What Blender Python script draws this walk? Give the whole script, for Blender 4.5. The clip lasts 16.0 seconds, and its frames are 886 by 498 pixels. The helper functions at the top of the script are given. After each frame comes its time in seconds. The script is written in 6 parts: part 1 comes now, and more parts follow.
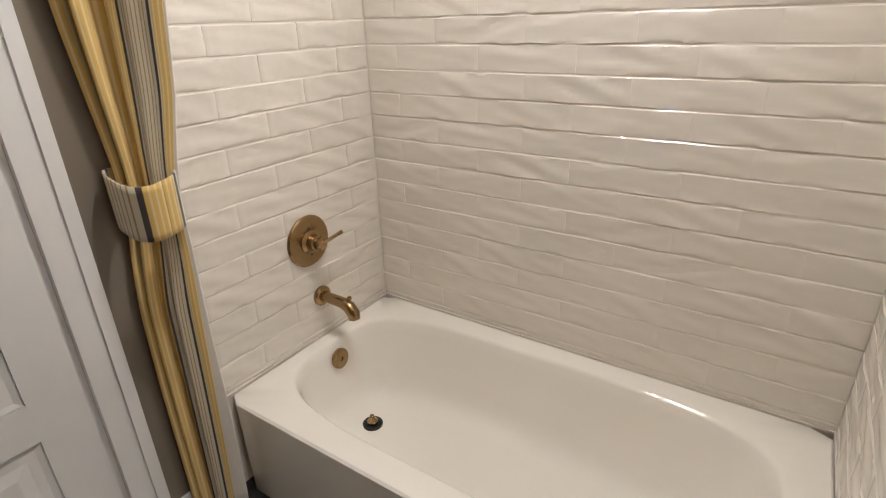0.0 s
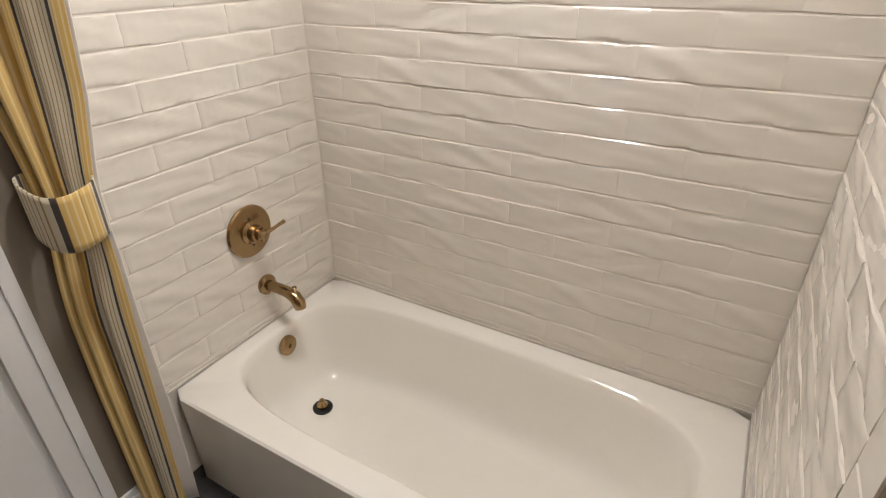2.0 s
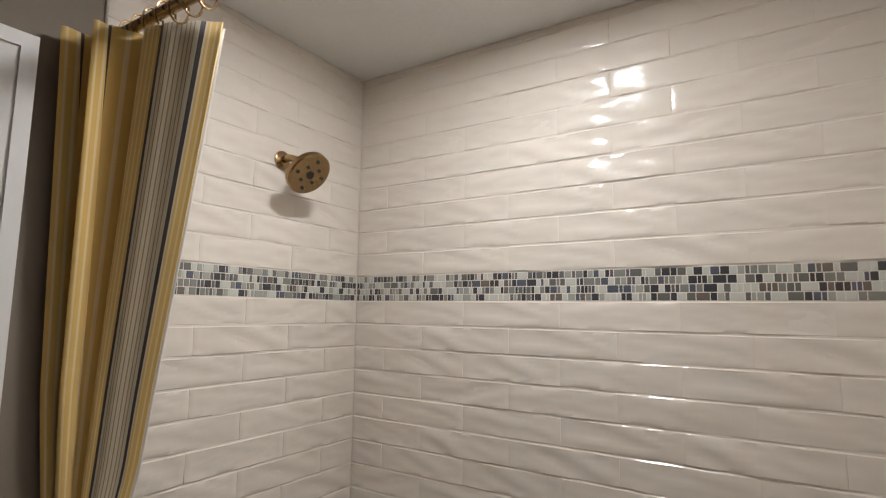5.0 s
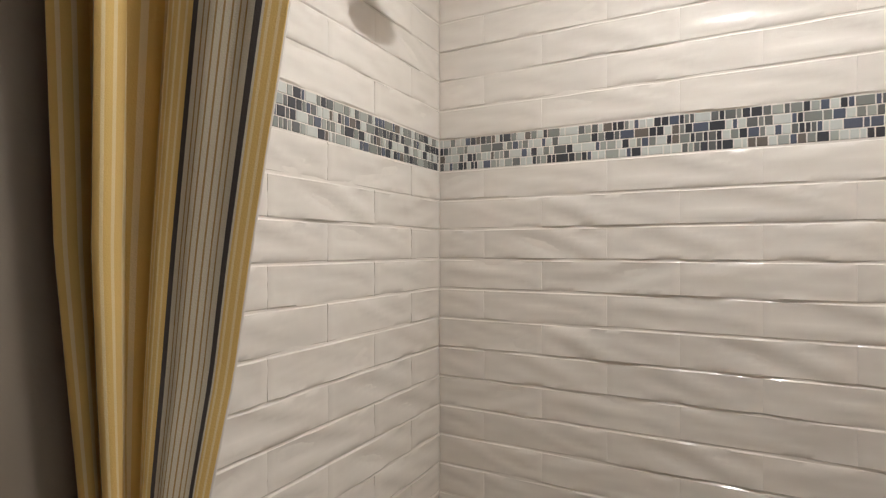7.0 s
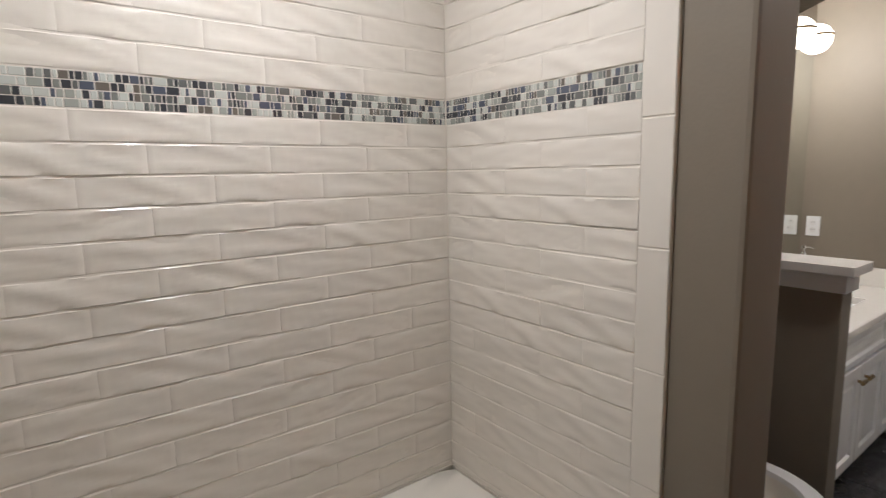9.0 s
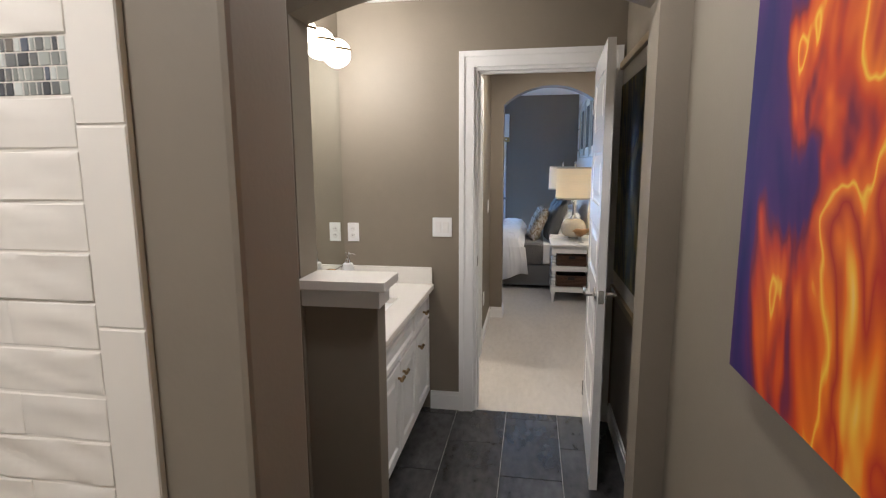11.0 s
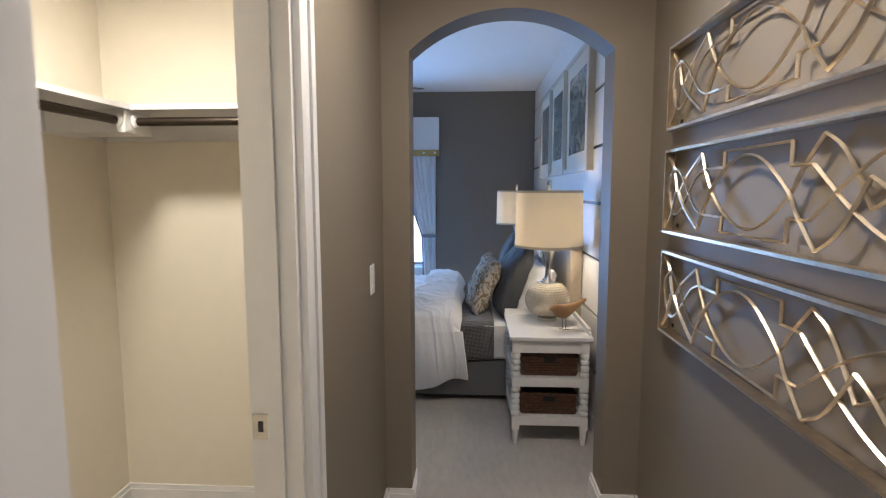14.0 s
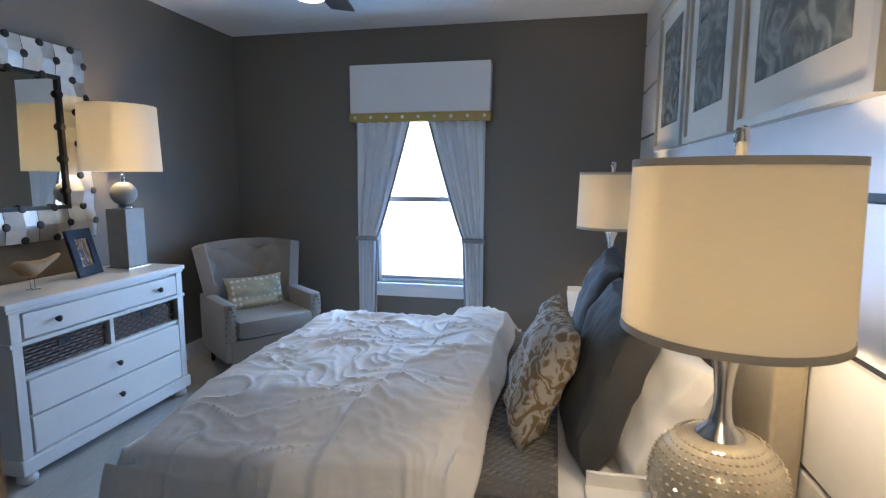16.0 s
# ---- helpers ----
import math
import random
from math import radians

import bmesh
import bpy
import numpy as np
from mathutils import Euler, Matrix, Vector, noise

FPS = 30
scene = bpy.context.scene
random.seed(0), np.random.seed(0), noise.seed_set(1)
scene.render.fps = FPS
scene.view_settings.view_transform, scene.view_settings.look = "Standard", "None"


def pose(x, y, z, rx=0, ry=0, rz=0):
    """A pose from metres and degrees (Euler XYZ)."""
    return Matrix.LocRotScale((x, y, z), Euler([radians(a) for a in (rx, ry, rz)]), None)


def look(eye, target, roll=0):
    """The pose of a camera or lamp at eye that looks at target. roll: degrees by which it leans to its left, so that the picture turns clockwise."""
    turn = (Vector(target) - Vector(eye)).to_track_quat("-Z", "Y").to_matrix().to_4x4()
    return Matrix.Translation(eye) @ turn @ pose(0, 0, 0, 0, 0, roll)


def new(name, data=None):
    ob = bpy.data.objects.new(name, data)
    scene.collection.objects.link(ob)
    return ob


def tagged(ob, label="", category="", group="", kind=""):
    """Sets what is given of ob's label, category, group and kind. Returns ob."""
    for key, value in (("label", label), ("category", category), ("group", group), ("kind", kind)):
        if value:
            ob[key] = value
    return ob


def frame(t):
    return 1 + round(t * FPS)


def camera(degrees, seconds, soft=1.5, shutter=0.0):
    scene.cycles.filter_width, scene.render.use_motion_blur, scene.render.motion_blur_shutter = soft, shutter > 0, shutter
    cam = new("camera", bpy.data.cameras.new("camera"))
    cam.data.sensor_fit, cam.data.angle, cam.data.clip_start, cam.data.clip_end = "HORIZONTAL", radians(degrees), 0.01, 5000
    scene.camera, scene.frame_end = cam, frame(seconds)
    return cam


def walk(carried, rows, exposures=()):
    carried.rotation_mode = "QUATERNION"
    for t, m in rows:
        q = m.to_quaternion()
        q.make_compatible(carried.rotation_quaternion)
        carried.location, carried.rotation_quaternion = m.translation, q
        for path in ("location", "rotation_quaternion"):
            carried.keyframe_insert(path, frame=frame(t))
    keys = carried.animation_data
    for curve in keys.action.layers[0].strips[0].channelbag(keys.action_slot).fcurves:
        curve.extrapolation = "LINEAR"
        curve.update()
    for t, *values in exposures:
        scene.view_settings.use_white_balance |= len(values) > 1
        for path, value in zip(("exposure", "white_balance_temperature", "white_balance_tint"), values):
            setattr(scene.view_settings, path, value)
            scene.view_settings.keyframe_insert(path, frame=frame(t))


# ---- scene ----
cam = camera(79.7, 16.0, soft=1.2, shutter=0.12)
PATH = [
    (0, (1.283, -1.46, 1.377), (0.251, 0.056, 0.578), -1.8),
    (0.5, (1.28, -1.401, 1.333), (0.334, 0.108, 0.422), -1.9),
    (1, (1.278, -1.381, 1.346), (0.395, 0.108, 0.344), -1.5),
    (1.5, (1.29, -1.378, 1.406), (0.425, 0.103, 0.377), -1.0),
    (2, (1.313, -1.379, 1.483), (0.431, 0.137, 0.521), -0.5),
    (2.5, (1.335, -1.395, 1.536), (0.391, 0.187, 0.757), -0.1),
    (3, (1.366, -1.398, 1.583), (0.327, 0.238, 1.09), -0.1),
    (3.5, (1.402, -1.407, 1.627), (0.298, 0.25, 1.437), -0.2),
    (3.7, (1.375, -1.425, 1.632), (0.325, 0.275, 1.572), -0.1),
    (5.8, (1.187, -1.352, 1.445), (0.079, 0.292, 1.707), -0.1),
    (6, (1.138, -1.308, 1.412), (0.008, 0.324, 1.653), 0.2),
    (6.5, (0.913, -1.25, 1.412), (-0.114, 0.463, 1.533), 0.1),
    (7, (0.676, -1.251, 1.403), (-0.264, 0.515, 1.406), -0.0),
    (7.5, (0.517, -1.306, 1.416), (-0.129, 0.583, 1.288), -0.1),
    (8, (0.455, -1.383, 1.372), (0.454, 0.614, 1.224), -0.5),
    (8.5, (0.365, -1.451, 1.442), (1.027, 0.416, 1.16), -0.8),
    (9, (0.37, -1.499, 1.449), (1.559, 0.084, 1.165), -1.1),
    (9.5, (0.372, -1.466, 1.471), (1.978, -0.313, 1.17), -1.3),
    (10, (0.451, -1.447, 1.479), (2.272, -0.676, 1.175), -1.3),
    (10.2, (0.50, -1.434, 1.495), (2.371, -0.800, 1.181), -1.0),
    (12.3, (1.815, -1.415, 1.515), (3.795, -1.268, 1.287), -0.2),
    (12.5, (2.017, -1.414, 1.483), (4.004, -1.284, 1.287), -0.3),
    (13, (2.559, -1.429, 1.502), (4.544, -1.292, 1.3), -0.2),
    (13.5, (3.101, -1.372, 1.482), (5.086, -1.245, 1.274), -0.0),
    (14, (3.671, -1.412, 1.473), (5.657, -1.302, 1.255), -0.1),
    (14.5, (4.263, -1.422, 1.439), (6.247, -1.315, 1.204), 0.0),
    (15, (4.809, -1.495, 1.435), (6.787, -1.337, 1.186), -0.1),
    (15.5, (5.361, -1.558, 1.448), (7.326, -1.292, 1.187), 0.1),
    (16, (5.857, -1.534, 1.435), (7.796, -1.123, 1.17), 0.2),
]
walk(cam, [(t, look(eye, target, roll)) for t, eye, target, roll in PATH], [(0, 0.24, 6420, 10), (1.2, 0.30, 6380, 10), (2.5, 0.20, 6350, 10), (3, -0.08, 6320, 10), (3.5, -0.36, 6300, 10), (6, -0.52, 6250, 10), (6.5, -0.46, 6150, 10), (7.2, -0.04, 6300, 10), (7.5, 0.12, 6350, 10), (8.2, -0.04, 6300, 10), (9, -0.18, 6050, 10), (10, 0.0, 6100, 10), (12.5, 0.10, 6100, 10), (13.5, -0.1, 6450, 10), (14, -0.08, 6100, 10), (14.5, 0.02, 6550, 10), (15.0, 0.14, 6700, 10), (15.4, 0.04, 7150, 10), (16, -0.17, 7200, 10)])

# ---- world, large lights ----
world = bpy.data.worlds.new("world")
scene.world = world
world.use_nodes = True
sky = world.node_tree.nodes.new("ShaderNodeTexSky")
sky.sky_type, sky.sun_disc = "NISHITA", False
sky.sun_elevation, sky.sun_rotation = radians(48), radians(200)
world.node_tree.links.new(sky.outputs[0], world.node_tree.nodes["Background"].inputs[0])
world.node_tree.nodes["Background"].inputs[1].default_value = 0.12
scene.view_settings.exposure = 0.0


def lamp(name, kind, m, watts, colour, size=0.1, size_y=None, spread=None):
    data = bpy.data.lights.new(name, kind)
    data.energy, data.color = watts, colour
    if kind == "AREA":
        data.size = size
        if size_y:
            data.shape, data.size_y = "RECTANGLE", size_y
        else:
            data.shape = "DISK"
        if spread:
            data.spread = radians(spread)
    elif kind == "POINT":
        data.shadow_soft_size = size
    elif kind == "SUN":
        data.angle = radians(size)
    ob = new(name, data)
    ob.matrix_world = m
    return ob


WARM, HALLWARM, LAMPWARM, DAY = (1.0, 0.955, 0.915), (1.0, 0.875, 0.745), (1.0, 0.815, 0.59), (0.20, 0.47, 1.0)
lamp("sun", "SUN", pose(0, 0, 8, 42, 0, -160), 2.5, (1.0, 0.95, 0.88), 0.5)
lamp("tub_downlight_lamp", "AREA", pose(0.75, -0.61, 2.405), 14.6, WARM, 0.14)
# added fill that brightens curtain, door and arch; no known fixture here
lamp("aisle_fill_lamp", "AREA", pose(2.28, -1.38, 2.405), 10.0, WARM, 0.14)
lamp("hall_light_lamp", "AREA", pose(5.02, -1.58, 2.405), 21.5, HALLWARM, 0.14)
lamp("closet_light_lamp", "AREA", pose(5.0, -0.35, 2.33), 25, (1.0, 0.90, 0.76), 0.25)
lamp("window_daylight", "AREA", pose(10.30, -0.43, 1.27, 0, 90, 0), 116, DAY, 1.35, 0.74, spread=160)

# ---- materials ----


def mat(name, col, rough=0.5, metal=0.0, var=0.06, scale=6.0, bump=0.0, bscale=150.0, rnd=0.0, coat=0.0, grain=(1, 1, 1), sheen=0.0, depth=0.002, turn=0, detail=3.0):
    m = bpy.data.materials.new(name)
    m.use_nodes = True
    nt = m.node_tree
    b = nt.nodes["Principled BSDF"]
    b.inputs["Roughness"].default_value, b.inputs["Metallic"].default_value = rough, metal
    b.inputs["Coat Weight"].default_value, b.inputs["Coat Roughness"].default_value = coat, 0.08
    b.inputs["Sheen Weight"].default_value = sheen
    tc, mp = nt.nodes.new("ShaderNodeTexCoord"), nt.nodes.new("ShaderNodeMapping")
    nt.links.new(tc.outputs["Object"], mp.inputs[0])
    mp.inputs["Scale"].default_value = grain
    mp.inputs["Rotation"].default_value = (0, radians(turn), 0)
    if rnd:
        info = nt.nodes.new("ShaderNodeObjectInfo")
        nt.links.new(info.outputs["Random"], mp.inputs["Location"])
    n1, n2 = nt.nodes.new("ShaderNodeTexNoise"), nt.nodes.new("ShaderNodeTexNoise")
    for n, s in ((n1, scale), (n2, scale * 9)):
        n.inputs["Scale"].default_value, n.inputs["Detail"].default_value = s, 4
        nt.links.new(mp.outputs[0], n.inputs["Vector"])
    add = nt.nodes.new("ShaderNodeMath")
    add.operation = "ADD"
    nt.links.new(n1.outputs[0], add.inputs[0])
    nt.links.new(n2.outputs[0], add.inputs[1])
    ramp = nt.nodes.new("ShaderNodeMapRange")
    ramp.inputs["From Min"].default_value, ramp.inputs["From Max"].default_value = 0.6, 1.4
    ramp.inputs["To Min"].default_value, ramp.inputs["To Max"].default_value = 1 - var, 1 + var
    nt.links.new(add.outputs[0], ramp.inputs[0])
    last = ramp.outputs[0]
    if rnd:
        r2 = nt.nodes.new("ShaderNodeMapRange")
        r2.inputs["To Min"].default_value, r2.inputs["To Max"].default_value = 1 - rnd, 1 + rnd
        nt.links.new(info.outputs["Random"], r2.inputs[0])
        mul = nt.nodes.new("ShaderNodeMath")
        mul.operation = "MULTIPLY"
        nt.links.new(last, mul.inputs[0])
        nt.links.new(r2.outputs[0], mul.inputs[1])
        last = mul.outputs[0]
    sc = nt.nodes.new("ShaderNodeVectorMath")
    sc.operation = "SCALE"
    sc.inputs[0].default_value = col
    nt.links.new(last, sc.inputs["Scale"])
    nt.links.new(sc.outputs[0], b.inputs["Base Color"])
    if bump:
        n3, bp = nt.nodes.new("ShaderNodeTexNoise"), nt.nodes.new("ShaderNodeBump")
        n3.inputs["Scale"].default_value, n3.inputs["Detail"].default_value = bscale, detail
        nt.links.new(mp.outputs[0], n3.inputs["Vector"])
        bp.inputs["Strength"].default_value, bp.inputs["Distance"].default_value = bump, depth
        nt.links.new(n3.outputs[0], bp.inputs["Height"])
        nt.links.new(bp.outputs[0], b.inputs["Normal"])
    return m


def glow(name, col, strength):
    m = bpy.data.materials.new(name)
    m.use_nodes = True
    b = m.node_tree.nodes["Principled BSDF"]
    b.inputs["Base Color"].default_value = (0.85, 0.85, 0.83, 1)
    b.inputs["Emission Color"].default_value = (*col, 1)
    b.inputs["Emission Strength"].default_value = strength
    return m


PAINT = mat("taupe_wall_paint", (0.215, 0.179, 0.135), 0.6, var=0.03, scale=2, bump=0.25, bscale=90)
GREYPAINT = mat("grey_bedroom_paint", (0.170, 0.148, 0.120), 0.6, var=0.03, scale=2, bump=0.25, bscale=90)
CLOSETPAINT = mat("cream_closet_paint", (0.78, 0.72, 0.60), 0.6, var=0.02, scale=2, bump=0.2, bscale=90)
CEILING = mat("white_ceiling_paint", (0.78, 0.77, 0.75), 0.8, var=0.02, bump=0.5, bscale=60)
TRIM = mat("white_trim_paint", (0.78, 0.77, 0.76), 0.3, var=0.02, scale=3, bump=0.06, bscale=40)
CARPET = mat("beige_carpet", (0.52, 0.48, 0.43), 0.95, var=0.16, scale=2.2, grain=(0.6, 1.6, 1), bump=1.0, bscale=260, depth=0.006, sheen=0.3)
DOORPAINT = mat("satin_white_door_paint", (0.78, 0.77, 0.76), 0.17, var=0.02, scale=3, bump=0.05, bscale=40)
GROUT = mat("pale_grout", (0.74, 0.69, 0.62), 0.9, var=0.06)
FLOORGROUT = mat("grey_floor_grout", (0.36, 0.345, 0.33), 0.9, var=0.1)
TILE = mat("glazed_white_tile", (0.76, 0.71, 0.64), 0.17, var=0.015, scale=3, rnd=0.02, bump=0.25, bscale=22, depth=0.004, detail=1.0)
FLOORTILE = mat("dark_slate_tile", (0.052, 0.051, 0.053), 0.22, var=0.65, scale=3, rnd=0.15, bump=0.2, bscale=30, grain=(0.5, 4, 1))
ENAMEL = mat("white_tub_enamel", (0.87, 0.835, 0.77), 0.05, var=0.01, coat=0.5)
BRONZE = mat("champagne_bronze", (0.36, 0.245, 0.125), 0.24, 1.0, var=0.08, scale=20)
DARK = mat("near_black", (0.012, 0.012, 0.012), 0.5)
NICKEL = mat("satin_nickel", (0.62, 0.60, 0.57), 0.25, 1.0, var=0.05)
CHROME = mat("chrome", (0.85, 0.85, 0.86), 0.06, 1.0, var=0.0)
QUARTZ = mat("white_quartz", (0.78, 0.74, 0.69), 0.2, var=0.03, scale=40)
MIRROR = mat("mirror_silver", (0.86, 0.89, 0.86), 0.01, 1.0, var=0.0)
LAMPGLASS = glow("lit_globe_glass", (1.0, 0.86, 0.70), 9.0)
DIFFUSER = glow("lit_diffuser", (1.0, 0.88, 0.74), 6.0)

# ---- mesh helpers ----


def link(name, bm, material, smooth=False, bevel=0.0):
    if bevel:
        bmesh.ops.bevel(bm, geom=list(bm.edges), offset=bevel, segments=2, affect="EDGES", profile=0.6)
    me = bpy.data.meshes.new(name)
    bm.to_mesh(me)
    bm.free()
    for m in material if isinstance(material, (list, tuple)) else [material]:
        me.materials.append(m)
    if smooth:
        for p in me.polygons:
            p.use_smooth = True
        me.set_sharp_from_angle(angle=radians(40))
    return new(name, me)


def part(name, bm, material, parent, label="", smooth=False, bevel=0.0):
    ob = link(name, bm, material, smooth, bevel)
    ob.parent = parent
    if label:
        ob["label"] = label
    return ob


def empty(name, label, category, x=0, y=0, z=0, rz=0, group=""):
    ob = new(name)
    ob.matrix_world = pose(x, y, z, 0, 0, rz)
    ob.empty_display_size = 0.05
    return tagged(ob, label, category, group)


def box(bm, x0, y0, z0, x1, y1, z1, m=None):
    r = bmesh.ops.create_cube(bm, size=1)
    for v in r["verts"]:
        v.co = Vector(((x0 + x1) / 2 + v.co.x * (x1 - x0), (y0 + y1) / 2 + v.co.y * (y1 - y0), (z0 + z1) / 2 + v.co.z * (z1 - z0)))
        if m:
            v.co = m @ v.co
    return bm


def boxes(*bs):
    bm = bmesh.new()
    for b in bs:
        box(bm, *b)
    return bm


def lathe(profile, n=32, bm=None, m=None, cap=True):
    """A turned shape round z from (radius, height) pairs."""
    bm = bm or bmesh.new()
    rings = []
    for r, z in profile:
        ring = [bm.verts.new((r * math.cos(2 * math.pi * i / n), r * math.sin(2 * math.pi * i / n), z)) for i in range(n)]
        rings.append(ring)
    for a, b in zip(rings, rings[1:]):
        for i in range(n):
            bm.faces.new((a[i], a[(i + 1) % n], b[(i + 1) % n], b[i]))
    if cap:
        bm.faces.new(rings[0][::-1])
        bm.faces.new(rings[-1])
    if m:
        for ring in rings:
            for v in ring:
                v.co = m @ v.co
    return bm


def tube(points, radius, n=10, bm=None, flat=1.0, closed=False):
    """A bar swept along points; radius may be a list; flat squeezes it along its second axis."""
    bm = bm or bmesh.new()
    pts = [Vector(p) for p in points]
    rings, side = [], None
    k = len(pts)
    for i, p in enumerate(pts):
        if closed:
            d = (pts[(i + 1) % k] - pts[i - 1]).normalized()
        else:
            d = (pts[min(i + 1, k - 1)] - pts[max(i - 1, 0)]).normalized()
        if side is None:
            side = d.orthogonal().normalized()
        side = (side - d * side.dot(d)).normalized()
        up = d.cross(side)
        r = radius[i] if isinstance(radius, (list, tuple)) else radius
        rings.append([bm.verts.new(p + side * r * math.cos(2 * math.pi * j / n) + up * r * flat * math.sin(2 * math.pi * j / n)) for j in range(n)])
    pairs = list(zip(rings, rings[1:] + ([rings[0]] if closed else [])))
    for a, b in pairs if closed else pairs[:k - 1]:
        for j in range(n):
            bm.faces.new((a[j], a[(j + 1) % n], b[(j + 1) % n], b[j]))
    if not closed:
        bm.faces.new(rings[0][::-1])
        bm.faces.new(rings[-1])
    return bm


def grid(nu, nv, f, bm=None, close=False):
    """A sheet whose point at (u, v), both 0 to 1, is f(u, v)."""
    bm = bm or bmesh.new()
    vs = [[bm.verts.new(f(i / nu, j / nv)) for j in range(nv + 1)] for i in range(nu + 1)]
    for i in range(nu):
        for j in range(nv):
            bm.faces.new((vs[i][j], vs[i + 1][j], vs[i + 1][j + 1], vs[i][j + 1]))
    return bm


def setting(name, bm, material, label="", bevel=0.0, smooth=False):
    return tagged(link(name, bm, material, smooth, bevel), label, kind="structure")


# ---- large structure ----
H1, H2 = 2.42, 2.66
TUBL, TUBX, SWX = 0.0, 1.52, 3.914
RIM = 0.345

setting("floor_carpet", boxes((3.93, -2.3, -0.05, 10.4, 1.45, 0.0)), CARPET, "pale beige cut pile carpet")
setting("floor_bath", boxes((-0.2, -2.1, -0.06, 3.93, 0.2, -0.012)), FLOORGROUT, "dark slate tile floor with grey grout")
setting("ceiling_bath", boxes((-0.2, -2.1, H1, 3.914, 0.2, H1 + 0.1)), CEILING, "white painted ceiling")
setting("ceiling_hall", boxes((3.914, -2.3, H1, 6.06, 0.5, H1 + 0.1)), CEILING, "white painted ceiling")
setting("ceiling_bedroom", boxes((6.05, -2.3, H2, 10.4, 1.45, H2 + 0.1)), CEILING, "white painted ceiling")

wall_tub_back = setting("wall_tub_back", boxes((-0.12, 0.0025, 0, 1.53, 0.12, H1)), GROUT, "wall clad in wavy white subway tile")
wall_tub_faucet = setting("wall_tub_faucet", boxes((-0.12, -0.87, 0, -0.0025, 0.0025, H1)), GROUT, "wall clad in wavy white subway tile")
wall_tub_foot = setting("wall_tub_foot", boxes((1.5225, -0.842, 0, 1.535, 0.0025, H1)), GROUT, "wall clad in wavy white subway tile")
setting("wall_wing", boxes((1.535, -1.0, 0, 1.735, 0.12, H1)), PAINT, "taupe painted wing wall beside the tub", bevel=0.012)
setting("wall_toilet_back", boxes((1.735, -0.285, 0, 2.66, 0.12, H1)), PAINT, "taupe painted wall")
setting("wall_vanity", boxes((2.66, -0.285, 0, SWX, 0.12, H1)), PAINT, "taupe painted wall behind the vanity")
setting("wall_bath_door", boxes((-0.12, -1.08, 0, -0.01, -0.87, H1), (-0.12, -1.80, 2.04, -0.01, -1.08, H1), (-0.12, -2.0, 0, -0.01, -1.80, H1)), PAINT, "taupe painted wall")
setting("wall_bath_right", boxes((-0.12, -2.0, 0, 2.66, -1.90, H1)), PAINT, "taupe painted wall")
setting("wall_bath_right_far", boxes((2.66, -2.0, 0, SWX, -1.90, H1)), PAINT, "taupe painted wall")


def arch_wall(name, x0, x1, y0, y1, top, oy0, oy1, spring, apex, material, label):
    """A wall across x with an arched opening from oy0 to oy1 (y falling)."""
    n = 24
    half, mid = abs(oy1 - oy0) / 2, (oy0 + oy1) / 2
    rise = apex - spring
    r = (half * half + rise * rise) / (2 * rise)
    arc = [(mid + half * math.cos(math.pi * i / n), 0) for i in range(n + 1)]
    arc = [(y, apex - r + math.sqrt(max(r * r - (y - mid) ** 2, 0))) for y, _ in arc]
    bm = bmesh.new()
    box(bm, x0, max(oy0, oy1), 0, x1, max(y0, y1), top)
    box(bm, x0, min(y0, y1), 0, x1, min(oy0, oy1), top)
    rows = [[bm.verts.new((x, y, z)) for x, z in ((x0, zz), (x0, top), (x1, top), (x1, zz))] for y, zz in arc]
    for a, b in zip(rows, rows[1:]):
        for k in range(4):
            bm.faces.new((a[k], b[k], b[(k + 1) % 4], a[(k + 1) % 4]))
    bmesh.ops.recalc_face_normals(bm, faces=list(bm.faces))
    return setting(name, bm, material, label)


arch_wall("wall_bath_arch", 2.66, 2.82, -0.285, -1.90, H1, -0.57, -1.80, 2.03, 2.145, PAINT, "taupe wall with a wide segmental arch")
setting("wall_switch", boxes((SWX, -1.085, 0, 4.034, 0.12, H1), (SWX, -1.80, 2.05, 4.034, -1.085, H1), (SWX, -2.3, 0, 4.034, -1.80, H1)), PAINT, "taupe painted wall with a doorway")
setting("wall_hall_left", boxes((4.034, -1.02, 0, 4.12, -0.90, H1), (4.12, -1.02, 2.05, 4.845, -0.90, H1), (4.845, -1.02, 0, 5.98, -0.90, H1)), [PAINT, CLOSETPAINT], "taupe painted hall wall with the closet doorway")
setting("wall_hall_right", boxes((4.034, -2.30, 0, 5.98, -2.16, H1)), PAINT, "taupe painted hall wall")
arch_wall("wall_hall_arch", 5.98, 6.15, -0.9, -2.30, H2, -1.139, -2.0, 2.058, 2.227, PAINT, "taupe wall with an arched opening to the bedroom")
setting("wall_closet_back", boxes((4.034, 0.20, 0, 6.06, 0.30, H1)), CLOSETPAINT, "cream closet wall")
setting("wall_closet_far", boxes((5.96, -0.90, 0, 6.06, 0.20, H1)), CLOSETPAINT, "cream closet wall")
setting("wall_closet_near", boxes((4.034, -0.90, 0, 4.044, 0.20, H1)), CLOSETPAINT, "cream closet wall")
setting("wall_bedroom_near", boxes((6.06, -0.9, 0, 6.15, 1.45, H2)), GREYPAINT, "grey painted bedroom wall")
setting("wall_bedroom_left", boxes((6.15, 1.30, 0, 10.4, 1.45, H2)), GREYPAINT, "grey painted bedroom wall")
setting("wall_bedroom_right", boxes((6.15, -2.30, 0, 10.4, -2.18, H2)), DARK, "dark backing of the plank wall")
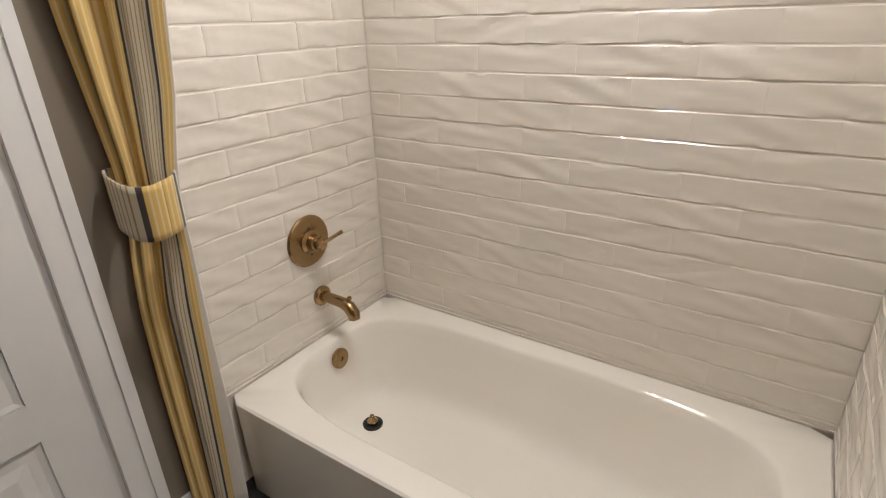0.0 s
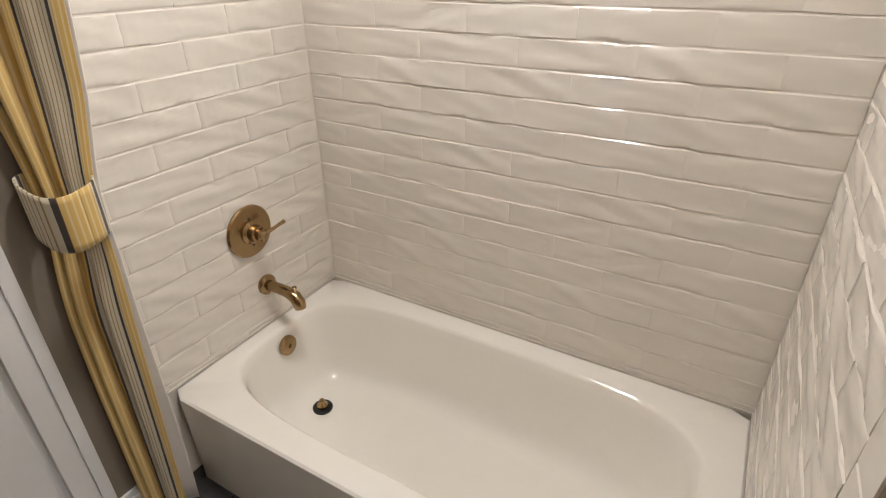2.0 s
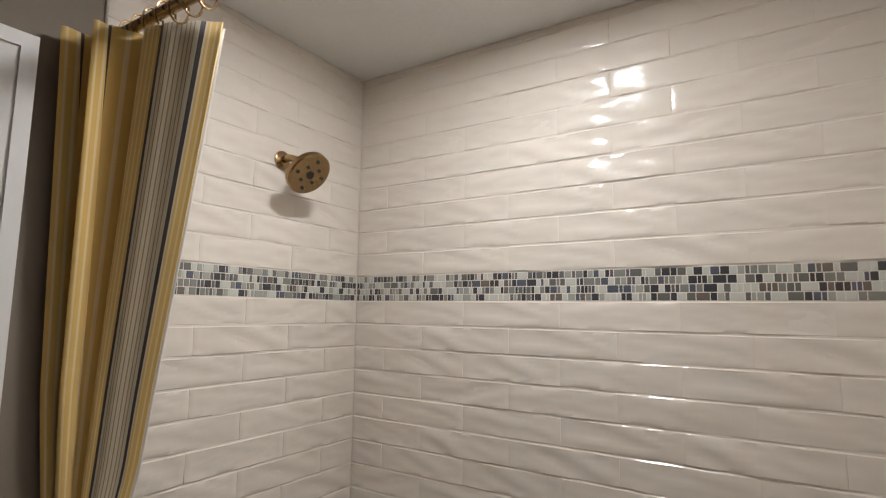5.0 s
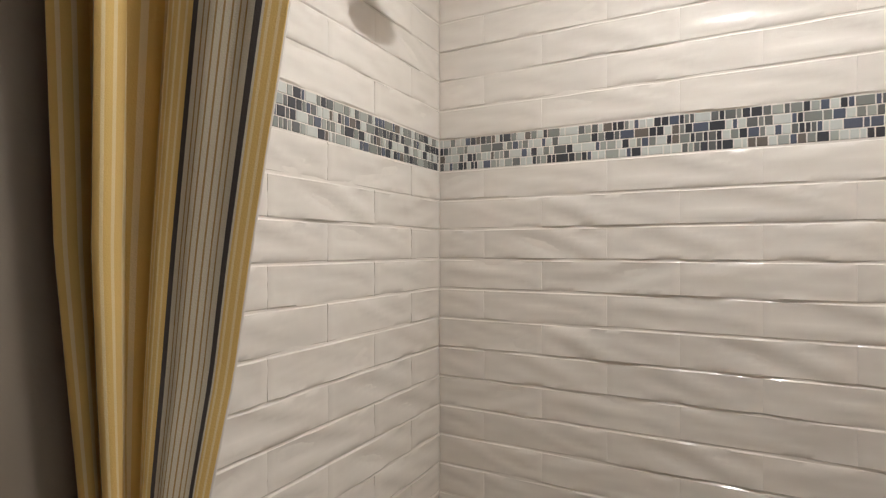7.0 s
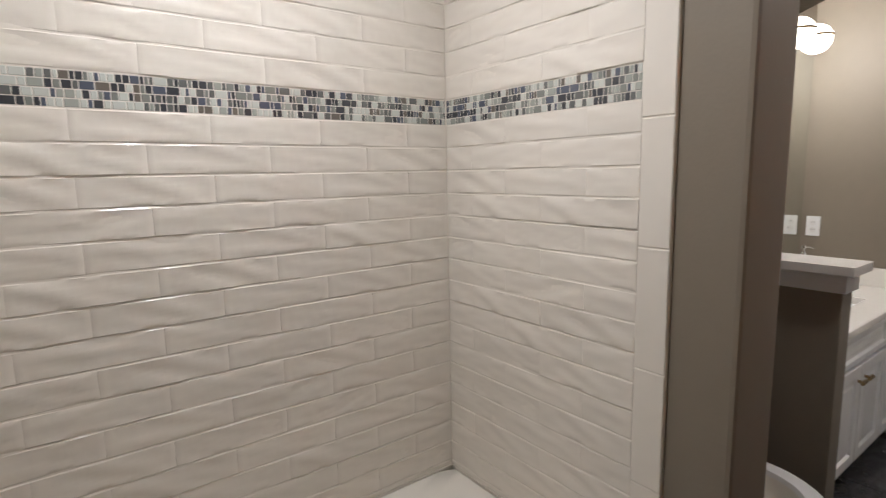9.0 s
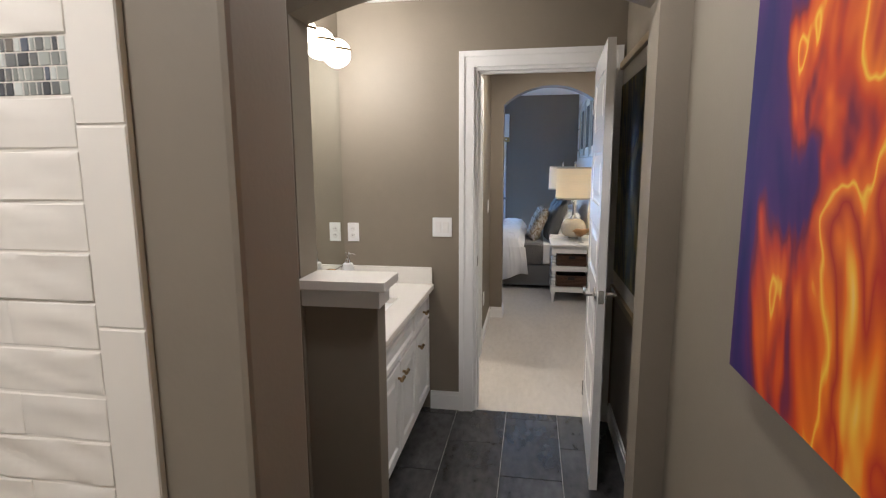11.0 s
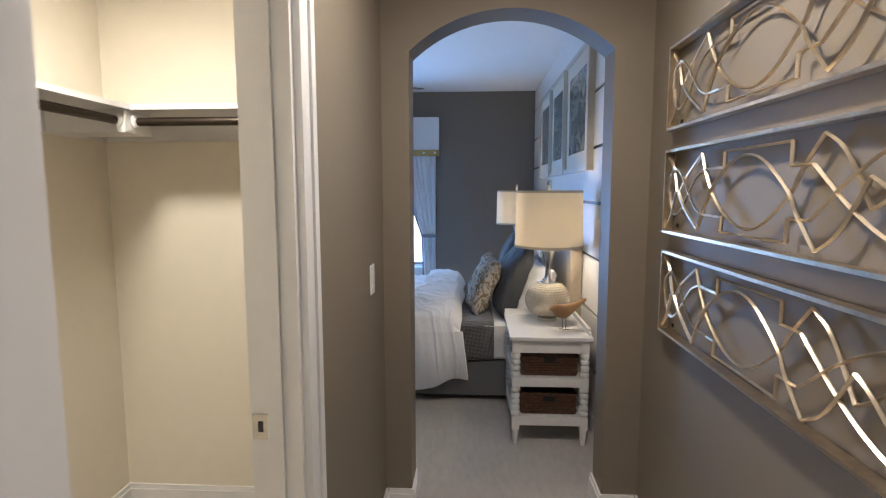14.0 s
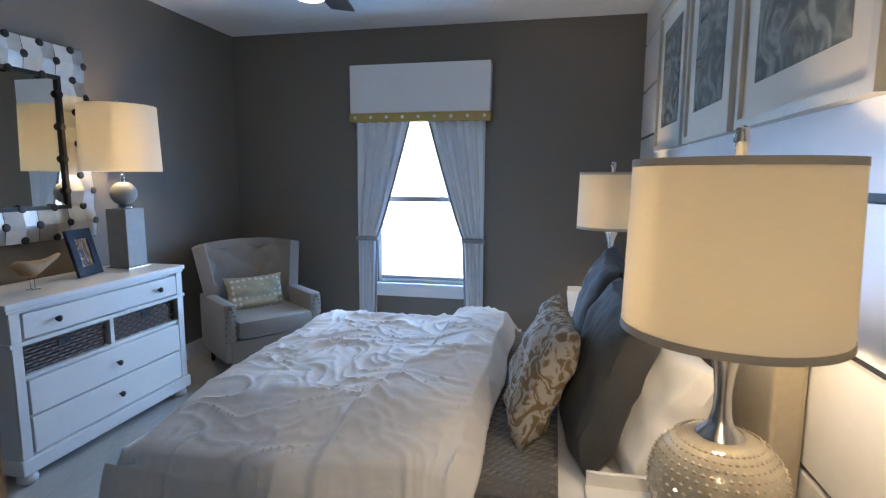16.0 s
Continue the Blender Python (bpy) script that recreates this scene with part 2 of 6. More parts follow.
WY0, WY1, WZ0, WZ1 = -0.83, -0.02, 0.53, 2.02
setting("wall_bedroom_window", boxes((10.24, WY1, 0, 10.4, 1.30, H2), (10.24, -2.30, 0, 10.4, WY0, H2), (10.24, WY0, 0, 10.4, WY1, WZ0), (10.24, WY0, WZ1, 10.4, WY1, H2)), GREYPAINT, "grey painted wall round the window")

# ---- tub alcove ----


def ring(cx, cy, a, b, n, z, count=96):
    pts = []
    for i in range(count):
        t = 2 * math.pi * (i + 0.5) / count
        c, s = math.cos(t), math.sin(t)
        k = (abs(c) ** n + abs(s) ** n) ** (-1 / n)
        pts.append((cx + a * c * k, cy + b * s * k, z))
    return pts


def skin(rings, bm=None, cap_first=False, cap_last=True):
    bm = bm or bmesh.new()
    vs = [[bm.verts.new(p) for p in r] for r in rings]
    n = len(vs[0])
    for a, b in zip(vs, vs[1:]):
        for i in range(n):
            bm.faces.new((a[i], a[(i + 1) % n], b[(i + 1) % n], b[i]))
    if cap_last:
        bm.faces.new(vs[-1])
    if cap_first:
        bm.faces.new(vs[0][::-1])
    return bm


def make_tub():
    tub = empty("bathtub", "white enamelled alcove bathtub set between tiled walls", "bathtub", 0.76, -0.385, 0)
    X, Y = 0.76, 0.3845
    rs = [ring(0, 0.002, X - 0.004, Y - 0.006, 80, 0.0), ring(0, 0.002, X - 0.004, Y - 0.006, 80, 0.03), ring(0, 0.002, X - 0.002, Y - 0.002, 80, RIM - 0.02),
          ring(0, 0.002, X - 0.003, Y - 0.003, 60, RIM - 0.006), ring(0, 0.002, X - 0.010, Y - 0.010, 60, RIM)]
    for a, b, n, z, cx in ((0.690, 0.306, 4.2, RIM, -0.020), (0.682, 0.298, 4.1, RIM - 0.003, -0.020), (0.676, 0.292, 4.0, RIM - 0.012, -0.020), (0.668, 0.285, 3.9, RIM - 0.05, -0.024), (0.648, 0.270, 3.7, 0.20, -0.036),
                           (0.622, 0.255, 3.6, 0.125, -0.050), (0.604, 0.244, 3.5, 0.092, -0.056), (0.572, 0.226, 3.4, 0.066, -0.062), (0.52, 0.20, 3.3, 0.052, -0.068), (0.46, 0.17, 3.2, 0.046, -0.076), (0.25, 0.09, 3.0, 0.040, -0.15), (0.03, 0.02, 2.5, 0.036, -0.30)):
        rs.append(ring(cx, 0.005, a, b, n, z))
    part("shell", skin(rs), ENAMEL, tub, smooth=True)
    part("drain", lathe([(0.036, 0.037), (0.036, 0.043), (0.026, 0.044), (0.022, 0.041)], 28, m=pose(-0.545, 0.012, 0.010)), DARK, tub, "dark bronze drain ring", True)
    part("stopper", lathe([(0.018, 0.043), (0.020, 0.050), (0.012, 0.058), (0.006, 0.068), (0.008, 0.074), (0.003, 0.077)], 20, m=pose(-0.545, 0.012, 0.013)), BRONZE, tub, "dark bronze drain stopper", True)
    part("overflow_plate", lathe([(0.037, 0.0), (0.037, 0.008), (0.032, 0.012), (0.008, 0.013), (0.007, 0.009), (0.001, 0.009)], 32, m=pose(-0.684, 0.020, 0.276, 0, 82, 0)), BRONZE, tub, "round bronze overflow plate", True)
    return tub


make_tub()


def make_valve():
    v = empty("shower_valve", "champagne bronze shower valve with a lever on white tile", "shower valve", 0.003, -0.370, 0.715)
    m = pose(0, 0, 0, 0, 90, 0)
    part("escutcheon", lathe([(0.088, 0.0), (0.088, 0.004), (0.083, 0.009), (0.030, 0.012)], 48, m=m), BRONZE, v, smooth=True)
    part("hub", lathe([(0.040, 0.010), (0.040, 0.016), (0.029, 0.022), (0.027, 0.045), (0.020, 0.047), (0.020, 0.062), (0.014, 0.066), (0.011, 0.078), (0.004, 0.080)], 32, m=m), BRONZE, v, smooth=True)
    part("lever", tube([(0.058, 0.0, 0.0), (0.066, 0.03, 0.006), (0.072, 0.062, 0.014), (0.074, 0.085, 0.018)], [0.007, 0.006, 0.006, 0.007], 12), BRONZE, v, smooth=True)
    for z in (0.045, -0.045):
        part("screw", lathe([(0.005, 0.0), (0.005, 0.012), (0.003, 0.013)], 10, m=pose(0, 0, z) @ m), DARK, v)


make_valve()


def make_spout():
    s = empty("tub_spout", "champagne bronze tub spout with diverter knob", "faucet", 0.003, -0.345, 0.50)
    part("flange", lathe([(0.036, 0.0), (0.036, 0.010), (0.030, 0.016), (0.024, 0.018)], 28, m=pose(0, 0, 0, 0, 90, 0)), BRONZE, s, smooth=True)
    part("body", tube([(0.01, 0, 0), (0.06, 0, 0.001), (0.105, 0, -0.001), (0.132, 0, -0.010), (0.148, 0, -0.030), (0.150, 0, -0.048)], [0.019, 0.019, 0.020, 0.022, 0.022, 0.020], 20), BRONZE, s, smooth=True)
    part("diverter_knob", lathe([(0.004, 0.0), (0.004, 0.012), (0.008, 0.016), (0.008, 0.022), (0.004, 0.025)], 14, m=pose(0.136, 0, 0.008)), BRONZE, s, smooth=True)


make_spout()


def make_shower_head():
    h = empty("wall_shower", "round champagne bronze shower head on a short wall arm", "shower", 0.0, -0.355, 2.03)
    part("flange", lathe([(0.028, 0.0), (0.028, 0.006), (0.018, 0.012)], 28, m=pose(0, 0, 0, 0, 90, 0)), BRONZE, h, smooth=True)
    part("arm", tube([(0.005, 0, 0), (0.035, 0, 0.003), (0.062, 0, -0.006), (0.085, 0, -0.024)], 0.011, 14), BRONZE, h, smooth=True)
    m = pose(0.090, 0, -0.030, 0, 132, 0)
    head = part("head", lathe([(0.013, -0.012), (0.018, 0.0), (0.020, 0.010), (0.055, 0.022), (0.068, 0.030), (0.068, 0.044), (0.064, 0.048), (0.010, 0.049)], 40, m=m), BRONZE, h, smooth=True)
    n = lathe([(0.012, 0.048), (0.012, 0.052)], 14, m=m)
    for k in range(8):
        a = k * math.pi / 4
        r = 0.030 if k % 2 else 0.046
        lathe([(0.005, 0.048), (0.005, 0.051)], 8, n, m @ pose(r * math.cos(a), r * math.sin(a), 0))
    part("nozzles", n, DARK, head, "dark rubber nozzles")


make_shower_head()

# curtain with its tie, lining and rod
def stripes():
    m = mat("striped_curtain_cloth", (0.6, 0.55, 0.4), 0.9, var=0.05, scale=30, bump=0.3, bscale=500, sheen=0.2)
    nt = m.node_tree
    b = nt.nodes["Principled BSDF"]
    uv = nt.nodes.new("ShaderNodeUVMap")
    sep = nt.nodes.new("ShaderNodeSeparateXYZ")
    nt.links.new(uv.outputs[0], sep.inputs[0])
    fr = nt.nodes.new("ShaderNodeMath")
    fr.operation = "FRACT"
    nt.links.new(sep.outputs[0], fr.inputs[0])
    ramp = nt.nodes.new("ShaderNodeValToRGB")
    ramp.color_ramp.interpolation = "CONSTANT"
    cream, gold, slate, tan = (0.62, 0.565, 0.43, 1), (0.68, 0.46, 0.145, 1), (0.062, 0.050, 0.045, 1), (0.36, 0.23, 0.085, 1)
    stops = [(0.0, slate), (0.055, cream)]
    for k in range(7):
        stops += [(0.125 + k * 0.061, tan), (0.141 + k * 0.061, cream)]
    stops += [(0.57, slate), (0.625, cream)]
    e = ramp.color_ramp.elements
    e[0].position, e[0].color = stops[0]
    e[1].position, e[1].color = stops[1]
    for p, c in stops[2:]:
        e.new(p).color = c
    nt.links.new(fr.outputs[0], ramp.inputs[0])
    # the gold band is a close stripe of gold and cream
    wave = nt.nodes.new("ShaderNodeMath")
    wave.operation = "MULTIPLY"
    wave.inputs[1].default_value = 15
    nt.links.new(sep.outputs[0], wave.inputs[0])
    fr2 = nt.nodes.new("ShaderNodeMath")
    fr2.operation = "FRACT"
    nt.links.new(wave.outputs[0], fr2.inputs[0])
    gt = nt.nodes.new("ShaderNodeMath")
    gt.operation = "GREATER_THAN"
    gt.inputs[1].default_value = 0.32
    nt.links.new(fr2.outputs[0], gt.inputs[0])
    g = nt.nodes.new("ShaderNodeMix")
    g.data_type = "RGBA"
    g.inputs["A"].default_value, g.inputs["B"].default_value = (0.74, 0.60, 0.32, 1), gold
    nt.links.new(gt.outputs[0], g.inputs["Factor"])
    inband = nt.nodes.new("ShaderNodeMath")
    inband.operation = "GREATER_THAN"
    inband.inputs[1].default_value = 0.645
    nt.links.new(fr.outputs[0], inband.inputs[0])
    mix = nt.nodes.new("ShaderNodeMix")
    mix.data_type = "RGBA"
    nt.links.new(inband.outputs[0], mix.inputs["Factor"])
    nt.links.new(ramp.outputs[0], mix.inputs["A"])
    nt.links.new(g.outputs["Result"], mix.inputs["B"])
    nt.links.new(mix.outputs["Result"], b.inputs["Base Color"])
    return m


STRIPE = stripes()
LINER = mat("white_liner_cloth", (0.74, 0.70, 0.64), 0.85, var=0.03, sheen=0.2)


def uv_sheet(nu, nv, f, uscale, material, name, parent, label="", thick=0.0):
    """A cloth sheet with its width and height as texture coordinates."""
    bm = grid(nu, nv, f)
    lay = bm.loops.layers.uv.new("UVMap")
    bm.verts.index_update()
    for face in bm.faces:
        for lp in face.loops:
            i, j = divmod(lp.vert.index, nv + 1)
            lp[lay].uv = (uscale(i / nu), j / nv)
    ob = part(name, bm, material, parent, label, True)
    if thick:
        mod = ob.modifiers.new("thickness", "SOLIDIFY")
        mod.thickness = thick
    return ob


def smooth01(t):
    t = min(max(t, 0), 1)
    return t * t * (3 - 2 * t)


def lerp_table(table, z):
    for (z0, *a), (z1, *b) in zip(table, table[1:]):
        if z <= z1:
            k = (z - z0) / (z1 - z0)
            return [p + (q - p) * k for p, q in zip(a, b)]
    return list(table[-1][1:])


def make_curtain():
    c = empty("shower_curtain", "gold and slate striped shower curtain gathered in a tie band", "curtain", 0, 0, 0)
    # height, right edge x and y, fold depth
    shape = [(0.02, 0.095, -0.862, 0.030), (0.50, 0.118, -0.850, 0.030), (0.86, 0.128, -0.838, 0.026), (1.00, 0.128, -0.838, 0.020), (1.10, 0.132, -0.826, 0.022), (1.25, 0.150, -0.804, 0.030), (1.40, 0.176, -0.802, 0.038), (2.00, 0.302, -0.800, 0.052), (2.16, 0.335, -0.800, 0.056)]

    def spine(g, z):
        """The hanging cloth's flat front panel, g from its inner fold to its free edge."""
        ex, ey, d = lerp_table(shape, z)
        tail = smooth01((1.0 - z) / 0.3)
        vx, vy = ex * (0.54 - 0.10 * tail), -0.872 - 0.018 * tail
        bow = math.sin(math.pi * g) * (0.010 + 0.012 * tail)
        return vx + (ex - vx) * g - 0.3 * bow, vy + (ey - vy) * g - bow

    def cloth(u, v):
        z = 0.02 + 2.14 * v
        ex, ey, d = lerp_table(shape, z)
        if u >= 0.40:
            g = (u - 0.40) / 0.60
            x, y = spine(g, z)
            crease = 0.016 * smooth01((0.95 - z) / 0.3) * math.exp(-((g - 0.42) / 0.10) ** 2)
            return (x, y + crease + 0.002 * math.sin(g * 17 + 2 * z), z)
        w = u / 0.40
        vx, vy = spine(0, z)
        ph = w * 2 * math.pi * 2.0
        ease = smooth01((1 - w) / 0.12)
        x = 0.014 + (vx - 0.014) * w + ease * 0.010 * math.sin(2 * ph)
        return (max(x, 0.005), vy + 0.006 - ease * d * (1 + 0.9 * (1 - w)) * math.sin(ph), z + (0.012 * math.sin(ph * 1.3) if v == 0 else 0))

    uv_sheet(170, 60, cloth, lambda u: -0.18 - 0.20 * math.cos(4 * math.pi * u / 0.40 + 1.104) if u < 0.40 else -0.27 + 1.07 * (u - 0.40) / 0.60, STRIPE, "cloth", c, thick=0.003)

    def lining(u, v):
        z = 0.035 + 2.12 * v
        x, y = spine(u, z)
        return (x + 0.026 * smooth01((0.9 - z) / 0.8) * u - 0.012 * smooth01(z / 1.2), y + 0.016 + 0.010 * smooth01((0.9 - z) / 0.8), z)

    uv_sheet(40, 30, lining, lambda u: u, LINER, "lining", c, "white lining cloth", 0.002)

    def band(u, v):
        t = 2 * math.pi * u
        z = 0.985 + 0.125 * v
        cx, cy, rx, ry = 0.086, -0.884, 0.078 + 0.005 * v, 0.060
        k = (abs(math.cos(t)) ** 2.6 + abs(math.sin(t)) ** 2.6) ** (-1 / 2.6)
        return (cx + rx * math.cos(t) * k, cy + ry * math.sin(t) * k, z - 0.03 - 0.006 * math.cos(t) + 0.006 * math.sin(2 * t))

    uv_sheet(72, 8, band, lambda u: 0.80 - 2.0 * u, STRIPE, "tie_band", c, thick=0.004)
    r = empty("curtain_rod", "bronze shower curtain rod across the tub alcove", "curtain rod", 0, 0, 0)
    part("rod", tube([(0.0, -0.855, 2.19), (1.53, -0.855, 2.19)], 0.0127, 14), BRONZE, r, smooth=True)
    for x, s in ((0.002, 1), (1.533, -1)):
        part("flange", lathe([(0.03, 0), (0.03, 0.008), (0.016, 0.02)], 20, m=pose(x, -0.855, 2.19, 0, 90 * s, 0)), BRONZE, r, smooth=True)
    for k in range(8):
        part("ring", tube([(0.03 + k * 0.048, -0.855 + 0.022 * math.cos(a * math.pi / 8), 2.18 + 0.03 * math.sin(a * math.pi / 8)) for a in range(16)], 0.0025, 6, closed=True), BRONZE, r)


make_curtain()

# made-up ceiling trim ring to go with the added aisle fill
for cx, cy in ((2.28, -1.38),):
    dl = empty("recessed_light", "added trim ring round the bathroom aisle fill lamp", "ceiling light", cx, cy, H1)
    part("trim_ring", lathe([(0.095, 0.0), (0.095, -0.006), (0.082, -0.008), (0.076, 0.0)], 36), TRIM, dl, smooth=True)
setting("trim_caulk", boxes((0, -0.003, RIM - 0.002, 1.52, 0.004, RIM + 0.0045), (-0.004, -0.768, RIM - 0.002, 0.003, -0.004, RIM + 0.0045), (1.517, -0.768, RIM - 0.002, 1.524, -0.004, RIM + 0.0045)), GROUT, "white caulk line round the tub")
dl = empty("recessed_light", "lit recessed ceiling downlight over the tub", "ceiling light", 0.75, -0.61, H1)
part("trim_ring", lathe([(0.095, 0.0), (0.095, -0.006), (0.082, -0.008), (0.076, 0.0)], 36), TRIM, dl, smooth=True)

# ---- doors, casings, baseboards ----


def casing(name, axis, plane, a, b, top, side, w=0.085, t=0.018):
    """White casing round an opening from a to b on a wall plane; side is the way it stands proud."""
    bm = bmesh.new()
    for lo, hi, z0, z1 in ((a - w, a, 0, top + w), (b, b + w, 0, top + w), (a, b, top, top + w)):
        p0, p1 = sorted((plane, plane + side * t))
        q0, q1 = sorted((plane + side * t, plane + side * (t + 0.007)))
        if axis == "x":
            box(bm, p0, lo, z0, p1, hi, z1)
            if z0 == 0:
                box(bm, q0, (lo if lo < a else hi - 0.03), z0, q1, (lo + 0.03 if lo < a else hi), z1)
            else:
                box(bm, q0, lo - w + 0.03, z1 - 0.03, q1, hi + w - 0.03, z1)
        else:
            box(bm, lo, p0, z0, hi, p1, z1)
            if z0 == 0:
                box(bm, (lo if lo < a else hi - 0.03), q0, z0, (lo + 0.03 if lo < a else hi), q1, z1)
            else:
                box(bm, lo - w + 0.03, q0, z1 - 0.03, hi + w - 0.03, q1, z1)
    return setting(name, bm, TRIM, "white painted door casing")


def jambs(name, axis, p0, p1, a, b, top, stop):
    """Jamb boards lining an opening through a wall from p0 to p1, with a door stop."""
    bm = bmesh.new()
    s0, s1 = stop
    for lo, hi, z0, z1 in ((a, a + 0.018, 0, top), (b - 0.018, b, 0, top), (a + 0.018, b - 0.018, top - 0.018, top)):
        if axis == "x":
            box(bm, p0, lo, z0, p1, hi, z1)
        else:
            box(bm, lo, p0, z0, hi, p1, z1)
    for lo, hi, z0, z1 in ((a + 0.018, a + 0.03, 0, top - 0.018), (b - 0.03, b - 0.018, 0, top - 0.018), (a + 0.03, b - 0.03, top - 0.03, top - 0.018)):
        if axis == "x":
            box(bm, s0, lo, z0, s1, hi, z1)
        else:
            box(bm, lo, s0, z0, hi, s1, z1)
    return setting(name, bm, TRIM, "white painted door jamb")


def panel_door(name, label, m, width, height=2.02, lever=True, lever_side=1):
    """A white door with five raised panels; hinge at x = 0, it runs along +x; faces look along y."""
    d = tagged(new(name), label, "door")
    d.matrix_world = m
    T = 0.035
    part("slab", boxes((0, -T / 2 + 0.006, 0.008, width, T / 2 - 0.006, height)), DOORPAINT, d)
    st, n = 0.105, 5
    rail = 0.10
    ph = (height - 0.008 - 0.28 - 0.10 - rail * (n - 1)) / n
    zs = []
    z = 0.28
    for k in range(n):
        zs.append((z, z + ph))
        z += ph + rail
    fr = bmesh.new()
    for s in (-1, 1):
        y0, y1 = sorted((s * (T / 2 - 0.006), s * T / 2))
        box(fr, 0, y0, 0.008, st, y1, height)
        box(fr, width - st, y0, 0.008, width, y1, height)
        prev = 0.008
        for a, b in zs:
            box(fr, st, y0, prev, width - st, y1, a)
            prev = b
        box(fr, st, y0, prev, width - st, y1, height)
    part("stile_and_rail_frame", fr, DOORPAINT, d)
    for s in (-1, 1):
        for a, b in zs:
            bm = bmesh.new()
            x0, x1 = st + 0.004, width - st - 0.004
            prof = [(0.0, 0.0055), (0.012, 0.0005), (0.030, 0.0005), (0.060, 0.0065)]
            loops = []
            for inset, h in prof:
                y = s * (T / 2 - 0.0068 + h)
                loops.append([bm.verts.new(p) for p in ((x0 + inset, y, a + inset + 0.004), (x1 - inset, y, a + inset + 0.004), (x1 - inset, y, b - inset - 0.004), (x0 + inset, y, b - inset - 0.004))])
            for p, q in zip(loops, loops[1:]):
                for i in range(4):
                    bm.faces.new((p[i], p[(i + 1) % 4], q[(i + 1) % 4], q[i]))
            bm.faces.new(loops[-1])
            bmesh.ops.recalc_face_normals(bm, faces=list(bm.faces))
            part("raised_panel", bm, DOORPAINT, d)
    if lever:
        for s in (-1, 1):
            h = part("lever_handle", lathe([(0.031, 0.0), (0.031, 0.008), (0.026, 0.011), (0.011, 0.012), (0.010, 0.045), (0.006, 0.048)], 24, m=pose(width - 0.062, s * T / 2, 0.93, -90 * s, 0, 0)), NICKEL, d, "satin nickel lever handle", True)
            part("lever", tube([(width - 0.062, s * (T / 2 + 0.046), 0.93), (width - 0.10, s * (T / 2 + 0.049), 0.931), (width - 0.175, s * (T / 2 + 0.046), 0.932)], [0.009, 0.0085, 0.007], 12, flat=0.7), NICKEL, h, smooth=True)
        part("latch_plate", boxes((width - 0.001, -0.0125, 0.90, width + 0.0012, 0.0125, 0.96)), NICKEL, d, "nickel latch plate")
    for z in (0.2, 1.0, 1.82):
        part("hinge", lathe([(0.006, -0.045), (0.006, 0.045)], 10, m=pose(-0.004, -T / 2 - 0.002, z)), NICKEL, d, "nickel hinge knuckle")
    return d


panel_door("door_linen", "closed white five panel door in the bathroom wall", pose(-0.022, -1.10, 0, 0, 0, -90), 0.68, lever=True)
casing("trim_linen_casing", "x", -0.01, -1.80, -1.08, 2.04, 1)
jambs("trim_linen_jamb", "x", -0.12, -0.012, -1.80, -1.08, 2.04, (-0.08, -0.045))
setting("wall_linen_back", boxes((-0.16, -1.9, 0, -0.125, -0.9, H1)), PAINT, "wall behind the closed door")
panel_door("door_bath", "open white five panel door with nickel levers", pose(3.896, -1.760, 0, 0, 0, 177.5), 0.72)
casing("trim_bath_casing", "x", SWX, -1.80, -1.085, 2.048, -1)
casing("trim_hall_casing", "x", 4.034, -1.80, -1.085, 2.048, 1)
jambs("trim_bath_jamb", "x", SWX, 4.034, -1.80, -1.085, 2.048, (3.955, 3.99))
casing("trim_closet_casing", "y", -1.02, 4.12, 4.845, 2.048, -1)
jambs("trim_closet_jamb", "y", -1.02, -0.90, 4.12, 4.845, 2.048, (-0.98, -0.945))
STRIKE = mat("dull_nickel", (0.30, 0.28, 0.25), 0.45, 0.6, var=0.08)
st = empty("strike_plate", "nickel strike plate on the closet jamb", "strike plate", 4.826, -0.926, 0.93)
part("plate", boxes((-0.0015, -0.017, -0.03, 0, 0.022, 0.03)), NICKEL, st)
part("latch_hole", boxes((-0.002, -0.004, -0.013, -0.0016, 0.008, 0.013)), DARK, st)
st = empty("strike_plate", "nickel strike plate on the bathroom door jamb", "strike plate", 3.935, -1.104, 0.94)
part("plate", boxes((-0.012, -0.0015, -0.03, 0.03, 0, 0.03)), STRIKE, st)
part("latch_hole", boxes((0.002, -0.002, -0.013, 0.014, -0.0016, 0.013)), DARK, st)


def baseboard(name, runs, h=0.105):
    """runs: axis, plane, side, from, to."""
    bm = bmesh.new()
    for axis, plane, side, a, b in runs:
        for t, z0, z1 in ((0.014, 0.0, h - 0.022), (0.009, h - 0.022, h)):
            p0, p1 = sorted((plane, plane + side * t))
            if axis == "x":
                box(bm, p0, a, z0, p1, b, z1)
            else:
                box(bm, a, p0, z0, b, p1, z1)
    return setting(name, bm, TRIM, "white painted baseboard")


baseboard("baseboard_bath", [("x", SWX, -1, -1.0 + 0.0, -0.82), ("x", -0.01, 1, -0.995, -0.872), ("y", -1.90, 1, 0.0, 2.66), ("y", -1.90, 1, 2.82, 3.9), ("y", -1.0, -1, 1.53, 1.74), ("x", 1.735, 1, -1.0, -0.285), ("y", -0.285, -1, 1.75, 2.65), ("x", 2.66, -1, -1.886, -1.80), ("y", -1.80, 1, 2.646, 2.834)], 0.115)
baseboard("baseboard_hall", [("y", -1.02, -1, 4.93, 5.98), ("x", 5.98, -1, -1.139, -1.034), ("y", -1.139, -1, 5.966, 6.164), ("y", -2.16, 1, 4.034, 5.98), ("x", 5.98, -1, -2.146, -2.0), ("y", -2.0, 1, 5.966, 6.164)])
